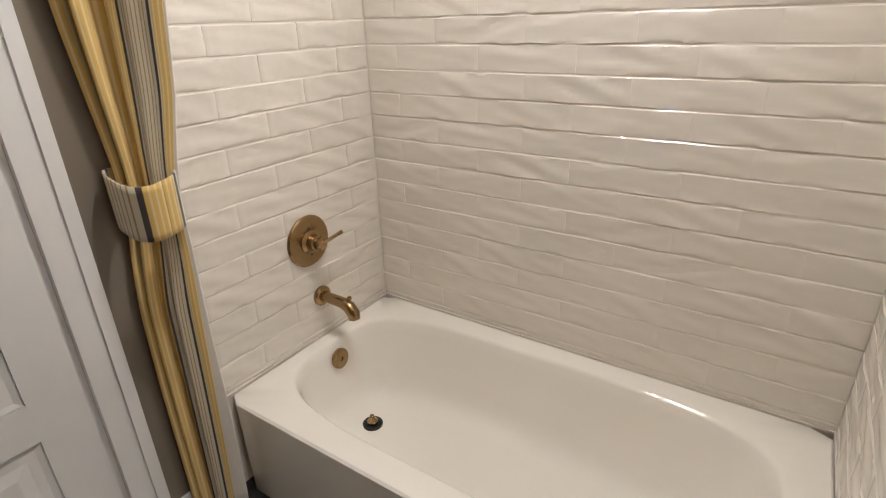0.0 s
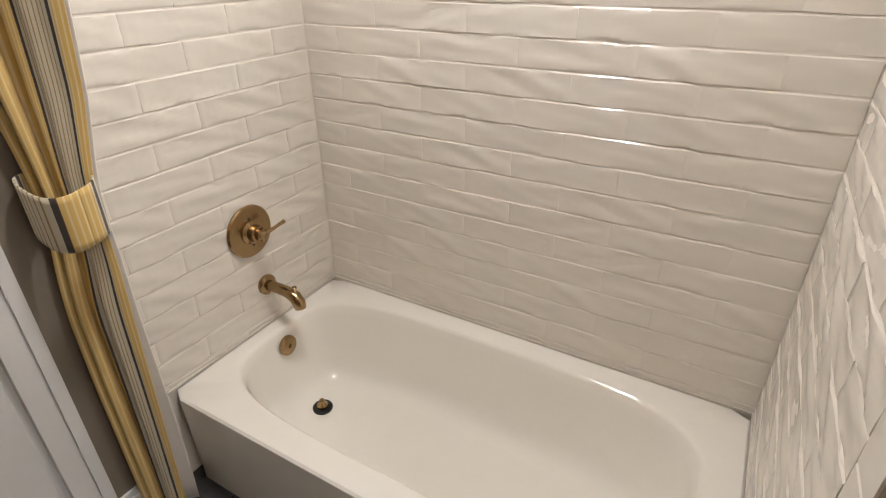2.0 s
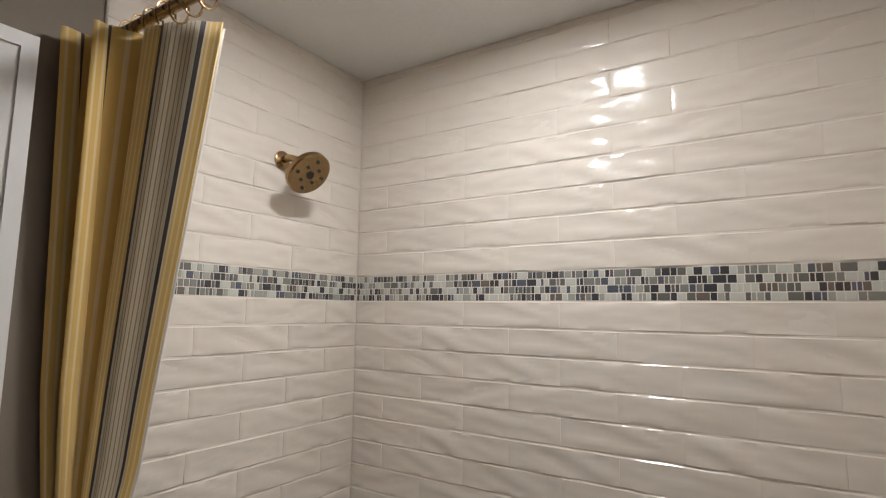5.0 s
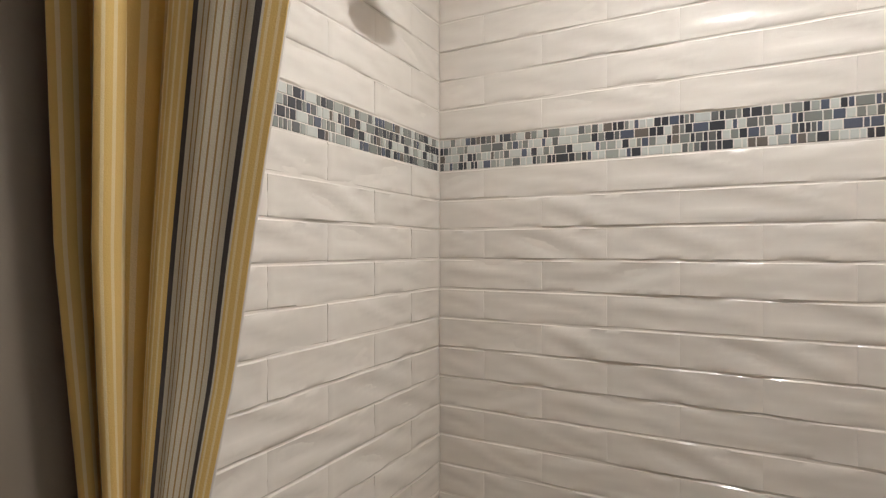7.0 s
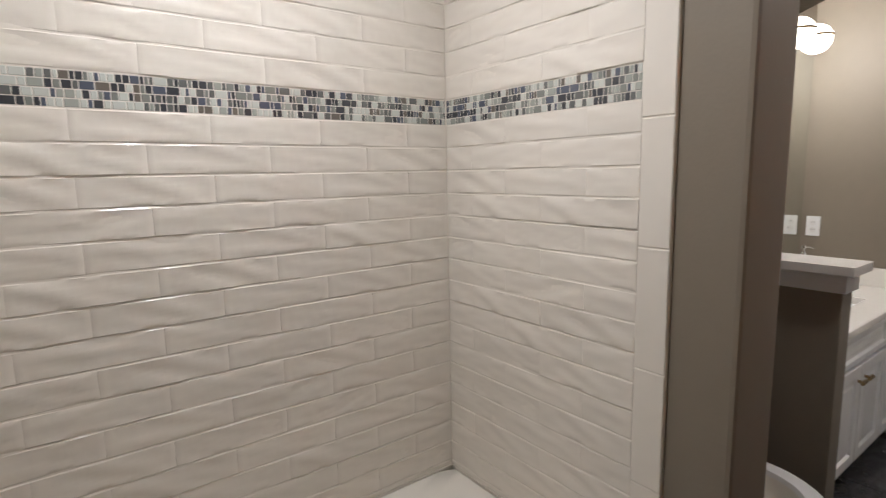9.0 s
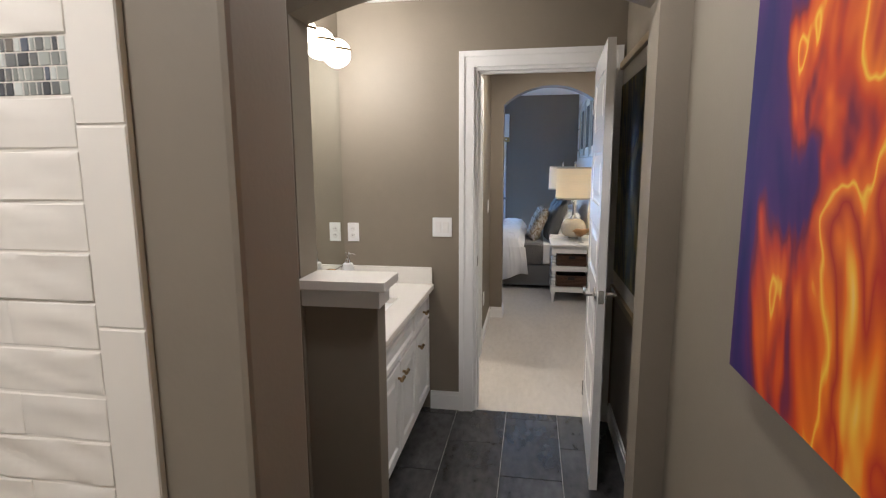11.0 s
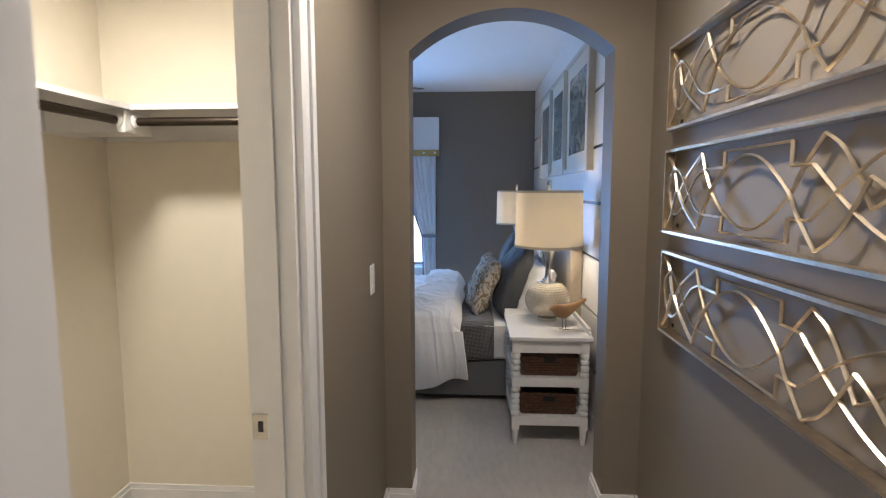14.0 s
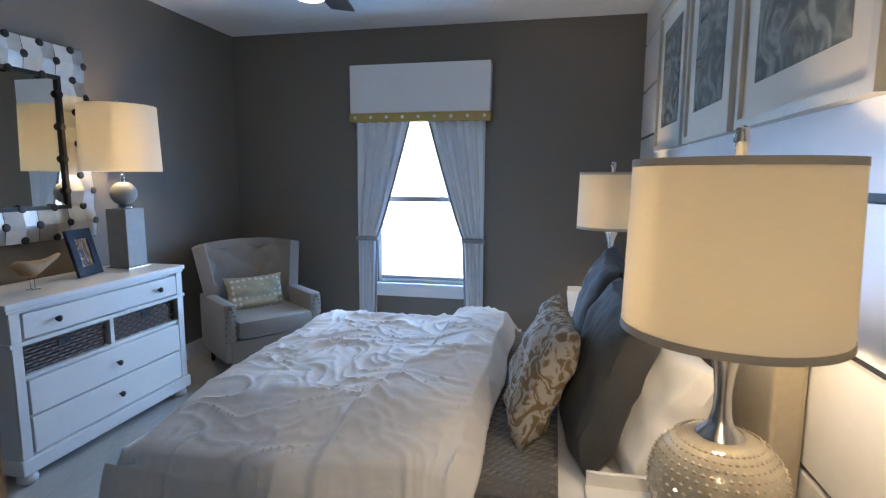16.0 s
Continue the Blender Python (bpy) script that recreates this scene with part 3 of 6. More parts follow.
baseboard("baseboard_closet", [("x", 5.96, -1, -0.9, 0.2), ("y", 0.20, -1, 4.044, 5.946)])
baseboard("baseboard_bedroom", [("x", 6.15, 1, -0.98, 1.30), ("y", 1.30, -1, 6.15, 10.24), ("x", 10.24, -1, -2.16, 1.286), ("y", -2.16, 1, 6.25, 10.226)], 0.12)

# pony wall beside the vanity
pony = tagged(new("pony_wall"), "taupe half wall with a white quartz cap", "half wall")
part("wall_body", boxes((2.68, -0.86, 0, 2.785, -0.57, 1.0)), PAINT, pony, bevel=0.004)
part("apron_trim", boxes((2.655, -0.875, 0.985, 2.80, -0.571, 1.055)), TRIM, pony, "white trim board", bevel=0.003)
part("cap", boxes((2.62, -0.905, 1.056, 2.825, -0.571, 1.092)), QUARTZ, pony, "white quartz cap", bevel=0.003)
part("base_trim", boxes((2.666, -0.874, 0, 2.799, -0.571, 0.115)), TRIM, pony, "white baseboard", bevel=0.003)

# ---- toilet ----


def make_toilet():
    t = empty("toilet", "white ceramic toilet with an open seat between the walls", "toilet", 2.15, -0.285, 0)
    CER = ENAMEL

    def el(cy, a, b, z):
        cy, b = cy * 0.9, b * 0.92
        return [(a * math.cos(2 * math.pi * i / 40), cy + b * math.sin(2 * math.pi * i / 40), z) for i in range(40)]

    part("bowl", skin([el(-0.43, 0.11, 0.24, 0), el(-0.43, 0.105, 0.22, 0.06), el(-0.45, 0.10, 0.20, 0.16), el(-0.50, 0.15, 0.25, 0.28), el(-0.53, 0.18, 0.265, 0.36), el(-0.535, 0.185, 0.27, 0.385), el(-0.535, 0.175, 0.26, 0.392),
                       el(-0.535, 0.135, 0.215, 0.390), el(-0.535, 0.125, 0.20, 0.35), el(-0.52, 0.09, 0.14, 0.24), el(-0.50, 0.04, 0.06, 0.18)]), CER, t, smooth=True)
    part("seat", skin([el(-0.535, 0.188, 0.272, 0.394), el(-0.535, 0.190, 0.275, 0.404), el(-0.535, 0.180, 0.265, 0.412), el(-0.535, 0.130, 0.205, 0.411), el(-0.535, 0.125, 0.20, 0.395)], cap_last=False), TRIM, t, "white toilet seat ring", True)
    lid = skin([el(0, 0.188, 0.235, 0.0), el(0, 0.19, 0.238, 0.008), el(0, 0.18, 0.228, 0.016)], cap_first=True)
    for v in lid.verts:
        v.co = pose(0, -0.255, 0.64, 82, 0, 0) @ v.co
    part("lid", lid, TRIM, t, "raised white lid", True)
    part("tank", boxes((-0.20, -0.20, 0.40, 0.20, -0.008, 0.74)), CER, t, bevel=0.02, smooth=True)
    part("tank_lid", boxes((-0.21, -0.212, 0.742, 0.21, -0.004, 0.775)), CER, t, bevel=0.008, smooth=True)
    part("pedestal_back", boxes((-0.10, -0.35, 0.0, 0.10, -0.03, 0.39)), CER, t, bevel=0.03, smooth=True)


make_toilet()

# ---- vanity ----


def shaker(bm, x0, x1, z0, z1, y, w=0.055):
    """A raised panel front facing -y, as one closed shape."""
    tall = z1 - z0 > 2 * w + 0.06
    prof = [(0, 0.0), (0, -0.016), (0.003, -0.019), (w - 0.006, -0.019), (w, -0.008), (w + 0.014, -0.008)] + ([(w + 0.026, -0.015)] if tall else [])
    loops = [[bm.verts.new(p) for p in ((x0 + i, y + d, z0 + i), (x1 - i, y + d, z0 + i), (x1 - i, y + d, z1 - i), (x0 + i, y + d, z1 - i))] for i, d in prof]
    for p, q in zip(loops, loops[1:]):
        for k in range(4):
            bm.faces.new((p[k], p[(k + 1) % 4], q[(k + 1) % 4], q[k]))
    bm.faces.new(loops[-1])
    bm.faces.new(loops[0][::-1])
    bmesh.ops.recalc_face_normals(bm, faces=list(bm.faces))
    return bm


def make_vanity():
    v = empty("vanity_cabinet", "white raised panel vanity cabinet with bronze knobs", "cabinet", 0, 0, 0)
    part("body", boxes((2.825, -0.80, 0.10, 3.905, -0.295, 0.762), (2.825, -0.745, 0.0, 3.905, -0.30, 0.10)), TRIM, v)

    def knob(x, z, parent):
        k = part("knob", lathe([(0.007, 0.0), (0.006, 0.014), (0.004, 0.02)], 12, m=pose(x, -0.818, z, 90, 0, 0)), BRONZE, parent, "bronze bar knob", True)
        part("bar", tube([(x - 0.024, -0.842, z), (x + 0.024, -0.842, z)], 0.009, 12), BRONZE, k, smooth=True)

    d = part("drawer", shaker(bmesh.new(), 3.525, 3.89, 0.60, 0.75, -0.80, 0.035), TRIM, v)
    knob(3.71, 0.675, d)
    part("false_front", shaker(bmesh.new(), 2.835, 3.515, 0.60, 0.75, -0.80, 0.035), TRIM, v)
    for x0, x1, kx in ((2.835, 3.16, 3.12), (3.17, 3.515, 3.21), (3.525, 3.89, 3.57)):
        d = part("cabinet_door", shaker(bmesh.new(), x0, x1, 0.125, 0.585, -0.80), TRIM, v)
        knob(kx, 0.52, d)
    c = empty("vanity_countertop", "white quartz vanity top with an undermount sink", "countertop", 0, 0, 0)
    X0, X1, Y0, Y1 = 3.10, 3.55, -0.715, -0.435
    sl = bmesh.new()
    rect = lambda x0, y0, x1, y1, z: [sl.verts.new(p) for p in ((x0, y0, z), (x1, y0, z), (x1, y1, z), (x0, y1, z))]
    rim = [rect(2.828, -0.842, 3.907, -0.293, 0.765), rect(2.825, -0.845, 3.91, -0.29, 0.768), rect(2.825, -0.845, 3.91, -0.29, 0.795), rect(2.828, -0.842, 3.907, -0.293, 0.798), rect(X0 - 0.002, Y0 - 0.002, X1 + 0.002, Y1 + 0.002, 0.798), rect(X0, Y0, X1, Y1, 0.796), rect(X0, Y0, X1, Y1, 0.765)]
    for p, q in zip(rim, rim[1:] + rim[:1]):
        for k in range(4):
            sl.faces.new((p[k], p[(k + 1) % 4], q[(k + 1) % 4], q[k]))
    part("slab", sl, QUARTZ, c)
    part("backsplash", boxes((2.825, -0.307, 0.7985, 3.892, -0.287, 0.90)), QUARTZ, c, bevel=0.002)
    part("side_splash", boxes((3.893, -0.835, 0.7985, 3.913, -0.287, 0.90)), QUARTZ, c, bevel=0.002)
    cx, cy, a, b = (X0 + X1) / 2, (Y0 + Y1) / 2, (X1 - X0) / 2 + 0.006, (Y1 - Y0) / 2 + 0.006
    part("sink_basin", skin([ring(cx, cy, a, b, 12, 0.764, 64), ring(cx, cy, a - 0.004, b - 0.004, 10, 0.72, 64), ring(cx, cy, a - 0.02, b - 0.02, 8, 0.66, 64), ring(cx, cy, a - 0.06, b - 0.05, 6, 0.645, 64), ring(cx, cy, 0.02, 0.02, 2, 0.64, 64)]), ENAMEL, c, "white ceramic sink basin", True)
    part("sink_drain", lathe([(0.022, 0.0), (0.022, 0.004), (0.008, 0.005)], 24, m=pose(cx, cy, 0.641)), BRONZE, c, "bronze sink drain", True)


make_vanity()


def make_faucet():
    f = empty("sink_faucet", "bronze gooseneck sink faucet with two lever handles", "faucet", 3.39, -0.345, 0.798)
    pts = [(0, 0, 0.0), (0, 0, 0.10)] + [(0, -0.055 + 0.055 * math.cos(a * math.pi / 10), 0.115 + 0.055 * math.sin(a * math.pi / 10)) for a in range(0, 10)] + [(0, -0.112, 0.105), (0, -0.113, 0.09)]
    part("spout", tube(pts, 0.0125, 16), BRONZE, f, smooth=True)
    part("base_ring", lathe([(0.024, 0), (0.024, 0.012), (0.016, 0.03), (0.014, 0.034)], 24), BRONZE, f, smooth=True)
    for s in (-1, 1):
        h = part("handle", lathe([(0.022, 0), (0.022, 0.01), (0.014, 0.028), (0.012, 0.05), (0.013, 0.06), (0.005, 0.066)], 20, m=pose(s * 0.105, 0.0, 0)), BRONZE, f, smooth=True)
        part("lever", tube([(s * 0.105, 0, 0.055), (s * 0.128, -0.02, 0.07), (s * 0.145, -0.04, 0.078)], [0.006, 0.006, 0.005], 10), BRONZE, h, smooth=True)


make_faucet()

CERAMIC = mat("white_ceramic", (0.74, 0.72, 0.70), 0.3, var=0.02)
soap = empty("soap_dispenser", "white ceramic soap dispenser with a chrome pump", "soap dispenser", 3.69, -0.385, 0.799)
part("bottle", lathe([(0.036, 0), (0.038, 0.004), (0.032, 0.11), (0.030, 0.150), (0.022, 0.156), (0.014, 0.158)], 32), CERAMIC, soap, smooth=True)
part("collar", lathe([(0.016, 0.157), (0.017, 0.165), (0.011, 0.180), (0.008, 0.185)], 24), CHROME, soap, smooth=True)
pump = part("pump", lathe([(0.005, 0.184), (0.005, 0.200), (0.013, 0.203), (0.013, 0.215), (0.006, 0.218)], 20), CHROME, soap, smooth=True)
part("spout", tube([(0, 0, 0.209), (0.0, -0.03, 0.212), (0.0, -0.048, 0.206)], 0.004, 8), CHROME, pump, smooth=True)
WAX = mat("ivory_wax", (0.78, 0.70, 0.56), 0.55, var=0.03)
cand = empty("pillar_candle", "ivory pillar candle on the vanity top", "candle", 3.13, -0.37, 0.90)
part("wax", lathe([(0.036, 0), (0.037, 0.004), (0.037, 0.115), (0.033, 0.12), (0.002, 0.114)], 28), WAX, cand, smooth=True)
part("wick", lathe([(0.0015, 0.112), (0.001, 0.126)], 6), DARK, cand)
hold = empty("candle_holder", "turned mercury silver candle holder under a candle", "candle holder", 3.13, -0.37, 0.799)
part("stem", lathe([(0.042, 0), (0.043, 0.006), (0.030, 0.014), (0.013, 0.03), (0.028, 0.048), (0.012, 0.064), (0.022, 0.078), (0.045, 0.09), (0.046, 0.098), (0.040, 0.1)], 28), NICKEL, hold, smooth=True)

vm = tagged(link("vanity_mirror", boxes((2.825, -0.2885, 0.905, 3.905, -0.2855, 2.22)), MIRROR), "frameless wall mirror above the vanity backsplash", "mirror")


def make_vanity_light():
    f = empty("vanity_light", "brass and glass globe vanity light mounted on the mirror", "wall light", 3.32, -0.295, 2.075)
    part("back_plate", lathe([(0.06, 0), (0.06, 0.012), (0.05, 0.018), (0.012, 0.02)], 32, m=pose(0, 0, 0, 90, 0, 0)), BRONZE, f, smooth=True)
    part("arm", tube([(0, -0.01, 0), (0, -0.06, 0.0), (0, -0.12, 0.0)], 0.011, 12), BRONZE, f, smooth=True)
    part("cross_bar", tube([(-0.24, -0.12, 0.0), (0.24, -0.12, 0.0)], 0.009, 12), BRONZE, f, smooth=True)
    for x in (-0.22, 0.0, 0.22):
        n = 14
        g = part("globe", lathe([(max(0.072 * math.sin(math.pi * (i + 0.3) / (n + 0.6)), 0.002), -0.072 * math.cos(math.pi * (i + 0.3) / (n + 0.6))) for i in range(n + 1)], 32, m=pose(x, -0.12, 0.0)), LAMPGLASS, f, "lit white glass globe", True)
        g.visible_shadow = False
        part("band", lathe([(0.0735, -0.005), (0.0765, -0.005), (0.0765, 0.005), (0.0735, 0.005)], 36, m=pose(x, -0.12, 0.012), cap=False), BRONZE, g, "brass ring", True)
        lamp("globe_lamp", "POINT", pose(3.32 + x, -0.415, 2.075), 8.4, WARM, 0.06)


make_vanity_light()


def plate(label, category, m, gangs, kind):
    """A wall plate on the plane y = 0, facing -y."""
    p = tagged(new("light_switch" if kind == "switch" else "wall_outlet"), label, category)
    p.matrix_world = m
    w = 0.07 + 0.046 * (gangs - 1)
    part("plate", boxes((-w / 2, -0.006, -0.057, w / 2, 0, 0.057)), TRIM, p, bevel=0.002)
    for g in range(gangs):
        x = (g - (gangs - 1) / 2) * 0.046
        if kind == "switch":
            part("rocker", boxes((x - 0.0165, -0.010, -0.033, x + 0.0165, -0.0062, 0.033)), CERAMIC, p, bevel=0.0015)
        else:
            for s in (-1, 1):
                o = part("receptacle", lathe([(0.0165, 0), (0.0165, 0.003), (0.014, 0.004)], 20, m=pose(x, -0.006, s * 0.02, 90, 0, 0)), CERAMIC, p)
                part("slots", boxes((x - 0.007, -0.0106, s * 0.02 - 0.002, x - 0.005, -0.0101, s * 0.02 + 0.006), (x + 0.005, -0.0106, s * 0.02 - 0.002, x + 0.007, -0.0101, s * 0.02 + 0.006)), DARK, o)
        for s in (-1, 1):
            part("screw", lathe([(0.003, 0.006), (0.003, 0.007)], 8, m=pose(x, 0, s * 0.048, 90, 0, 0)), TRIM, p)
    return p


plate("white two gang rocker switch plate on taupe wall", "light switch", pose(SWX, -0.897, 1.143, 0, 0, -90), 2, "switch")
plate("white duplex outlet plate above the vanity", "outlet", pose(SWX, -0.347, 1.105, 0, 0, -90), 1, "outlet")
plate("white rocker switch plate on the hall wall", "light switch", pose(5.70, -1.02, 1.13), 1, "switch")
plate("white outlet plate low on the hall wall", "outlet", pose(5.30, -1.02, 0.36), 1, "outlet")

# pictures in the bathroom
GILT = mat("dark_gilt_frame", (0.30, 0.22, 0.12), 0.4, 0.6, var=0.15, scale=20)
MATBOARD = mat("cream_mat_board", (0.60, 0.55, 0.46), 0.9, var=0.03)


def art_canvas(name, stops, scale, rough=0.35, distort=2.0, slope=0.0):
    m = mat(name, (0.5, 0.5, 0.5), rough, var=0.0)
    nt = m.node_tree
    nt.nodes["Principled BSDF"].inputs["Specular IOR Level"].default_value = 0.15
    tc, n, r, mp = nt.nodes.new("ShaderNodeTexCoord"), nt.nodes.new("ShaderNodeTexNoise"), nt.nodes.new("ShaderNodeValToRGB"), nt.nodes.new("ShaderNodeMapping")
    n.inputs["Scale"].default_value, n.inputs["Detail"].default_value, n.inputs["Distortion"].default_value = scale, 3, distort
    mp.inputs["Scale"].default_value = (1.6, 1, 0.7)
    nt.links.new(tc.outputs["Object"], mp.inputs[0])
    nt.links.new(mp.outputs[0], n.inputs["Vector"])
    e = r.color_ramp.elements
    e[0].position, e[0].color = stops[0]
    e[1].position, e[1].color = stops[1]
    for p, c in stops[2:]:
        e.new(p).color = c
    sep, mul, sub = nt.nodes.new("ShaderNodeSeparateXYZ"), nt.nodes.new("ShaderNodeMath"), nt.nodes.new("ShaderNodeMath")
    nt.links.new(tc.outputs["Object"], sep.inputs[0])
    mul.operation, sub.operation = "MULTIPLY", "SUBTRACT"
    mul.inputs[1].default_value = slope
    nt.links.new(sep.outputs[0], mul.inputs[0])
    nt.links.new(n.outputs[0], sub.inputs[0])
    nt.links.new(mul.outputs[0], sub.inputs[1])
    nt.links.new(sub.outputs[0], r.inputs[0])
    nt.links.new(r.outputs[0], nt.nodes["Principled BSDF"].inputs["Base Color"])
    return m


ABSTRACT = art_canvas("abstract_canvas", [(0.18, (0.025, 0.015, 0.10, 1)), (0.34, (0.07, 0.02, 0.12, 1)), (0.39, (0.20, 0.02, 0.04, 1)), (0.43, (0.55, 0.05, 0.01, 1)), (0.485, (0.80, 0.16, 0.01, 1)), (0.50, (0.90, 0.55, 0.05, 1)), (0.515, (0.85, 0.20, 0.01, 1)),
                                          (0.57, (0.45, 0.03, 0.015, 1)), (0.62, (0.80, 0.17, 0.01, 1)), (0.67, (0.90, 0.50, 0.05, 1)), (0.74, (0.85, 0.75, 0.45, 1))], 1.7, rough=0.6, distort=1.6, slope=0.62)
OLIVE = art_canvas("dark_olive_print", [(0.30, (0.015, 0.016, 0.012, 1)), (0.45, (0.05, 0.048, 0.022, 1)), (0.58, (0.17, 0.13, 0.025, 1)), (0.75, (0.30, 0.23, 0.05, 1))], 4, rough=0.5)
pa = tagged(new("canvas_painting"), "abstract violet, red and yellow unframed canvas painting", "painting")
pa.matrix_world = pose(1.62, -1.897, 1.58)
part("stretcher", boxes((-0.415, 0.0, -0.505, 0.415, 0.03, 0.505)), WAX, pa)
part("canvas", boxes((-0.42, 0.0305, -0.51, 0.42, 0.036, 0.51)), ABSTRACT, pa, "painted canvas face")
fp = tagged(new("framed_picture"), "dark olive print in a narrow gilt frame", "picture")
fp.matrix_world = pose(3.555, -1.897, 1.42)
part("frame", boxes((-0.46, 0, -0.62, -0.425, 0.03, 0.62), (0.425, 0, -0.62, 0.46, 0.03, 0.62), (-0.425, 0, -0.62, 0.425, 0.03, -0.585), (-0.425, 0, 0.585, 0.425, 0.03, 0.62)), GILT, fp)
part("mat_board", boxes((-0.424, 0.002, -0.584, 0.424, 0.012, 0.584)), MATBOARD, fp, "cream mat board")
part("print", boxes((-0.34, 0.013, -0.50, 0.34, 0.015, 0.50)), OLIVE, fp, "dark olive print")

# ---- hall ----
SILVERGOLD = mat("worn_silver_gilt_metal", (0.74, 0.63, 0.47), 0.30, 1.0, var=0.22, scale=5)


def spline(p, steps):
    """Points of a smooth curve through the given ones."""
    out = []
    for k in range(len(p) - 1):
        a, b, c, d = p[max(k - 1, 0)], p[k], p[k + 1], p[min(k + 2, len(p) - 1)]
        n = steps if len(p) > 2 else 1
        for i in range(n):
            t = i / n
            out.append(0.5 * (2 * b + (c - a) * t + (2 * a - 5 * b + 4 * c - d) * t * t + (3 * b - a - 3 * c + d) * t * t * t))
    return out + [p[-1]]


def make_scroll_panel(z0, z1):
    p = tagged(new("metal_wall_panel"), "openwork silver gilt metal scroll panel on taupe wall", "wall art", "metal panels in the hall")
    p.matrix_world = pose(5.694, -2.158, z0, 0, 0, 180)
    W, Hh = 1.56, z1 - z0
    y = -0.024
    fr = bmesh.new()
    for a in ((0, 0, W, 0.010), (0, Hh - 0.010, W, Hh), (0, 0.010, 0.010, Hh - 0.010), (W - 0.010, 0.010, W, Hh - 0.010)):
        box(fr, a[0], -0.038, a[1], a[2], -0.004, a[3])
    part("frame", fr, SILVERGOLD, p)
    c = Hh / 2

    def strap(knots, lift=0.0, steps=9):
        """A flat metal strap bent through its knots; a knot marked with a third value is a sharp corner."""
        pts, run = [], []
        for k, q in enumerate(knots):
            run.append(Vector((q[0], 0, q[1])))
            if len(q) > 2 or k == len(knots) - 1:
                if len(run) > 1:
                    pts += spline(run, steps)
                run = [run[-1]]
        part("scroll", tube([(q.x, y + lift, c + q.z * Hh) for q in pts], 0.0062, 4, flat=0.62), SILVERGOLD, p, smooth=False)

    for s in (-1, 1):
        strap([(0.010, 0.42 * s), (0.052, 0.27 * s), (0.086, 0.0)], 0.002 * s)
        strap([(0.115, 0.0), (0.165, 0.16 * s), (0.285, 0.40 * s, 1), (0.325, 0.16 * s), (0.39, -0.08 * s), (0.48, -0.26 * s), (0.57, -0.325 * s), (0.66, -0.25 * s), (0.766, 0.0), (0.80, 0.16 * s), (0.872, 0.41 * s, 1), (0.94, 0.26 * s), (1.017, -0.10 * s, 1), (1.06, -0.02 * s), (1.15, 0.20 * s), (1.25, 0.22 * s), (1.36, 0.0), (1.45, -0.30 * s), (1.548, -0.42 * s)], 0.003 * s)
        strap([(0.018, 0.0), (0.036, 0.17 * s), (0.082, 0.265 * s), (0.135, 0.19 * s), (0.195, 0.0), (0.25, -0.16 * s), (0.305, -0.235 * s, 1), (0.386, -0.235 * s)], -0.002 * s)
        strap([(0.385, 0.235 * s), (0.44, 0.235 * s, 1), (0.44, 0.385 * s, 1), (0.765, 0.385 * s, 1), (0.765, 0.20 * s, 1), (0.845, 0.20 * s, 1), (0.90, 0.06 * s), (0.965, -0.10 * s), (1.06, -0.27 * s), (1.16, -0.36 * s), (1.27, -0.30 * s), (1.40, -0.05 * s), (1.548, 0.25 * s)], 0.001 * s)
    for x, z in ((0.05, 0.03), (W - 0.05, Hh - 0.03)):
        part("standoff", boxes((x - 0.006, -0.005, z - 0.006, x + 0.006, 0, z + 0.006)), DARK, p)


for z0, z1 in ((1.688, 1.985), (1.317, 1.619), (0.946, 1.252)):
    make_scroll_panel(z0, z1)

hl = empty("recessed_light", "lit recessed ceiling downlight in the hall", "ceiling light", 5.02, -1.58, H1)
part("trim_ring", lathe([(0.095, 0.0), (0.095, -0.006), (0.082, -0.008), (0.076, 0.0)], 36), TRIM, hl, smooth=True)
cl = empty("ceiling_light", "lit round flush ceiling light in the closet", "ceiling light", 5.0, -0.35, H1)
part("base", lathe([(0.14, 0.0), (0.14, -0.02)], 32), NICKEL, cl, smooth=True)
part("diffuser", lathe([(0.13, -0.02), (0.12, -0.05), (0.06, -0.075), (0.005, -0.08)], 32), DIFFUSER, cl, "lit white glass diffuser", True)

RODM = mat("dark_bronze_rod", (0.06, 0.045, 0.035), 0.35, 0.8)
sh = empty("closet_shelf", "white closet shelf with a dark hanging rod", "shelf", 0, 0, 0)
part("shelf_board", boxes((5.62, -0.90, 1.775, 5.955, 0.195, 1.795), (4.05, -0.14, 1.775, 5.62, 0.195, 1.795)), TRIM, sh)
part("cleat", boxes((5.94, -0.90, 1.69, 5.957, 0.18, 1.773), (4.05, 0.18, 1.69, 5.957, 0.198, 1.773)), TRIM, sh)
part("rod", tube([(5.66, -0.89, 1.735), (5.66, -0.06, 1.735)], 0.016, 14), RODM, sh, "dark bronze rod", True)
part("rod", tube([(4.06, -0.10, 1.735), (5.60, -0.10, 1.735)], 0.016, 14), RODM, sh, "dark bronze rod", True)
part("bracket", boxes((5.60, -0.13, 1.69, 5.765, 0.178, 1.774)), TRIM, sh, bevel=0.004)
for px, py, turn in ((5.66, -0.131, 0), (5.599, -0.10, -90)):
    part("socket", lathe([(0.026, 0), (0.026, 0.008), (0.020, 0.014)], 24, m=pose(px, py, 1.735, 90, 0, turn)), TRIM, sh, "white round rod socket", True)

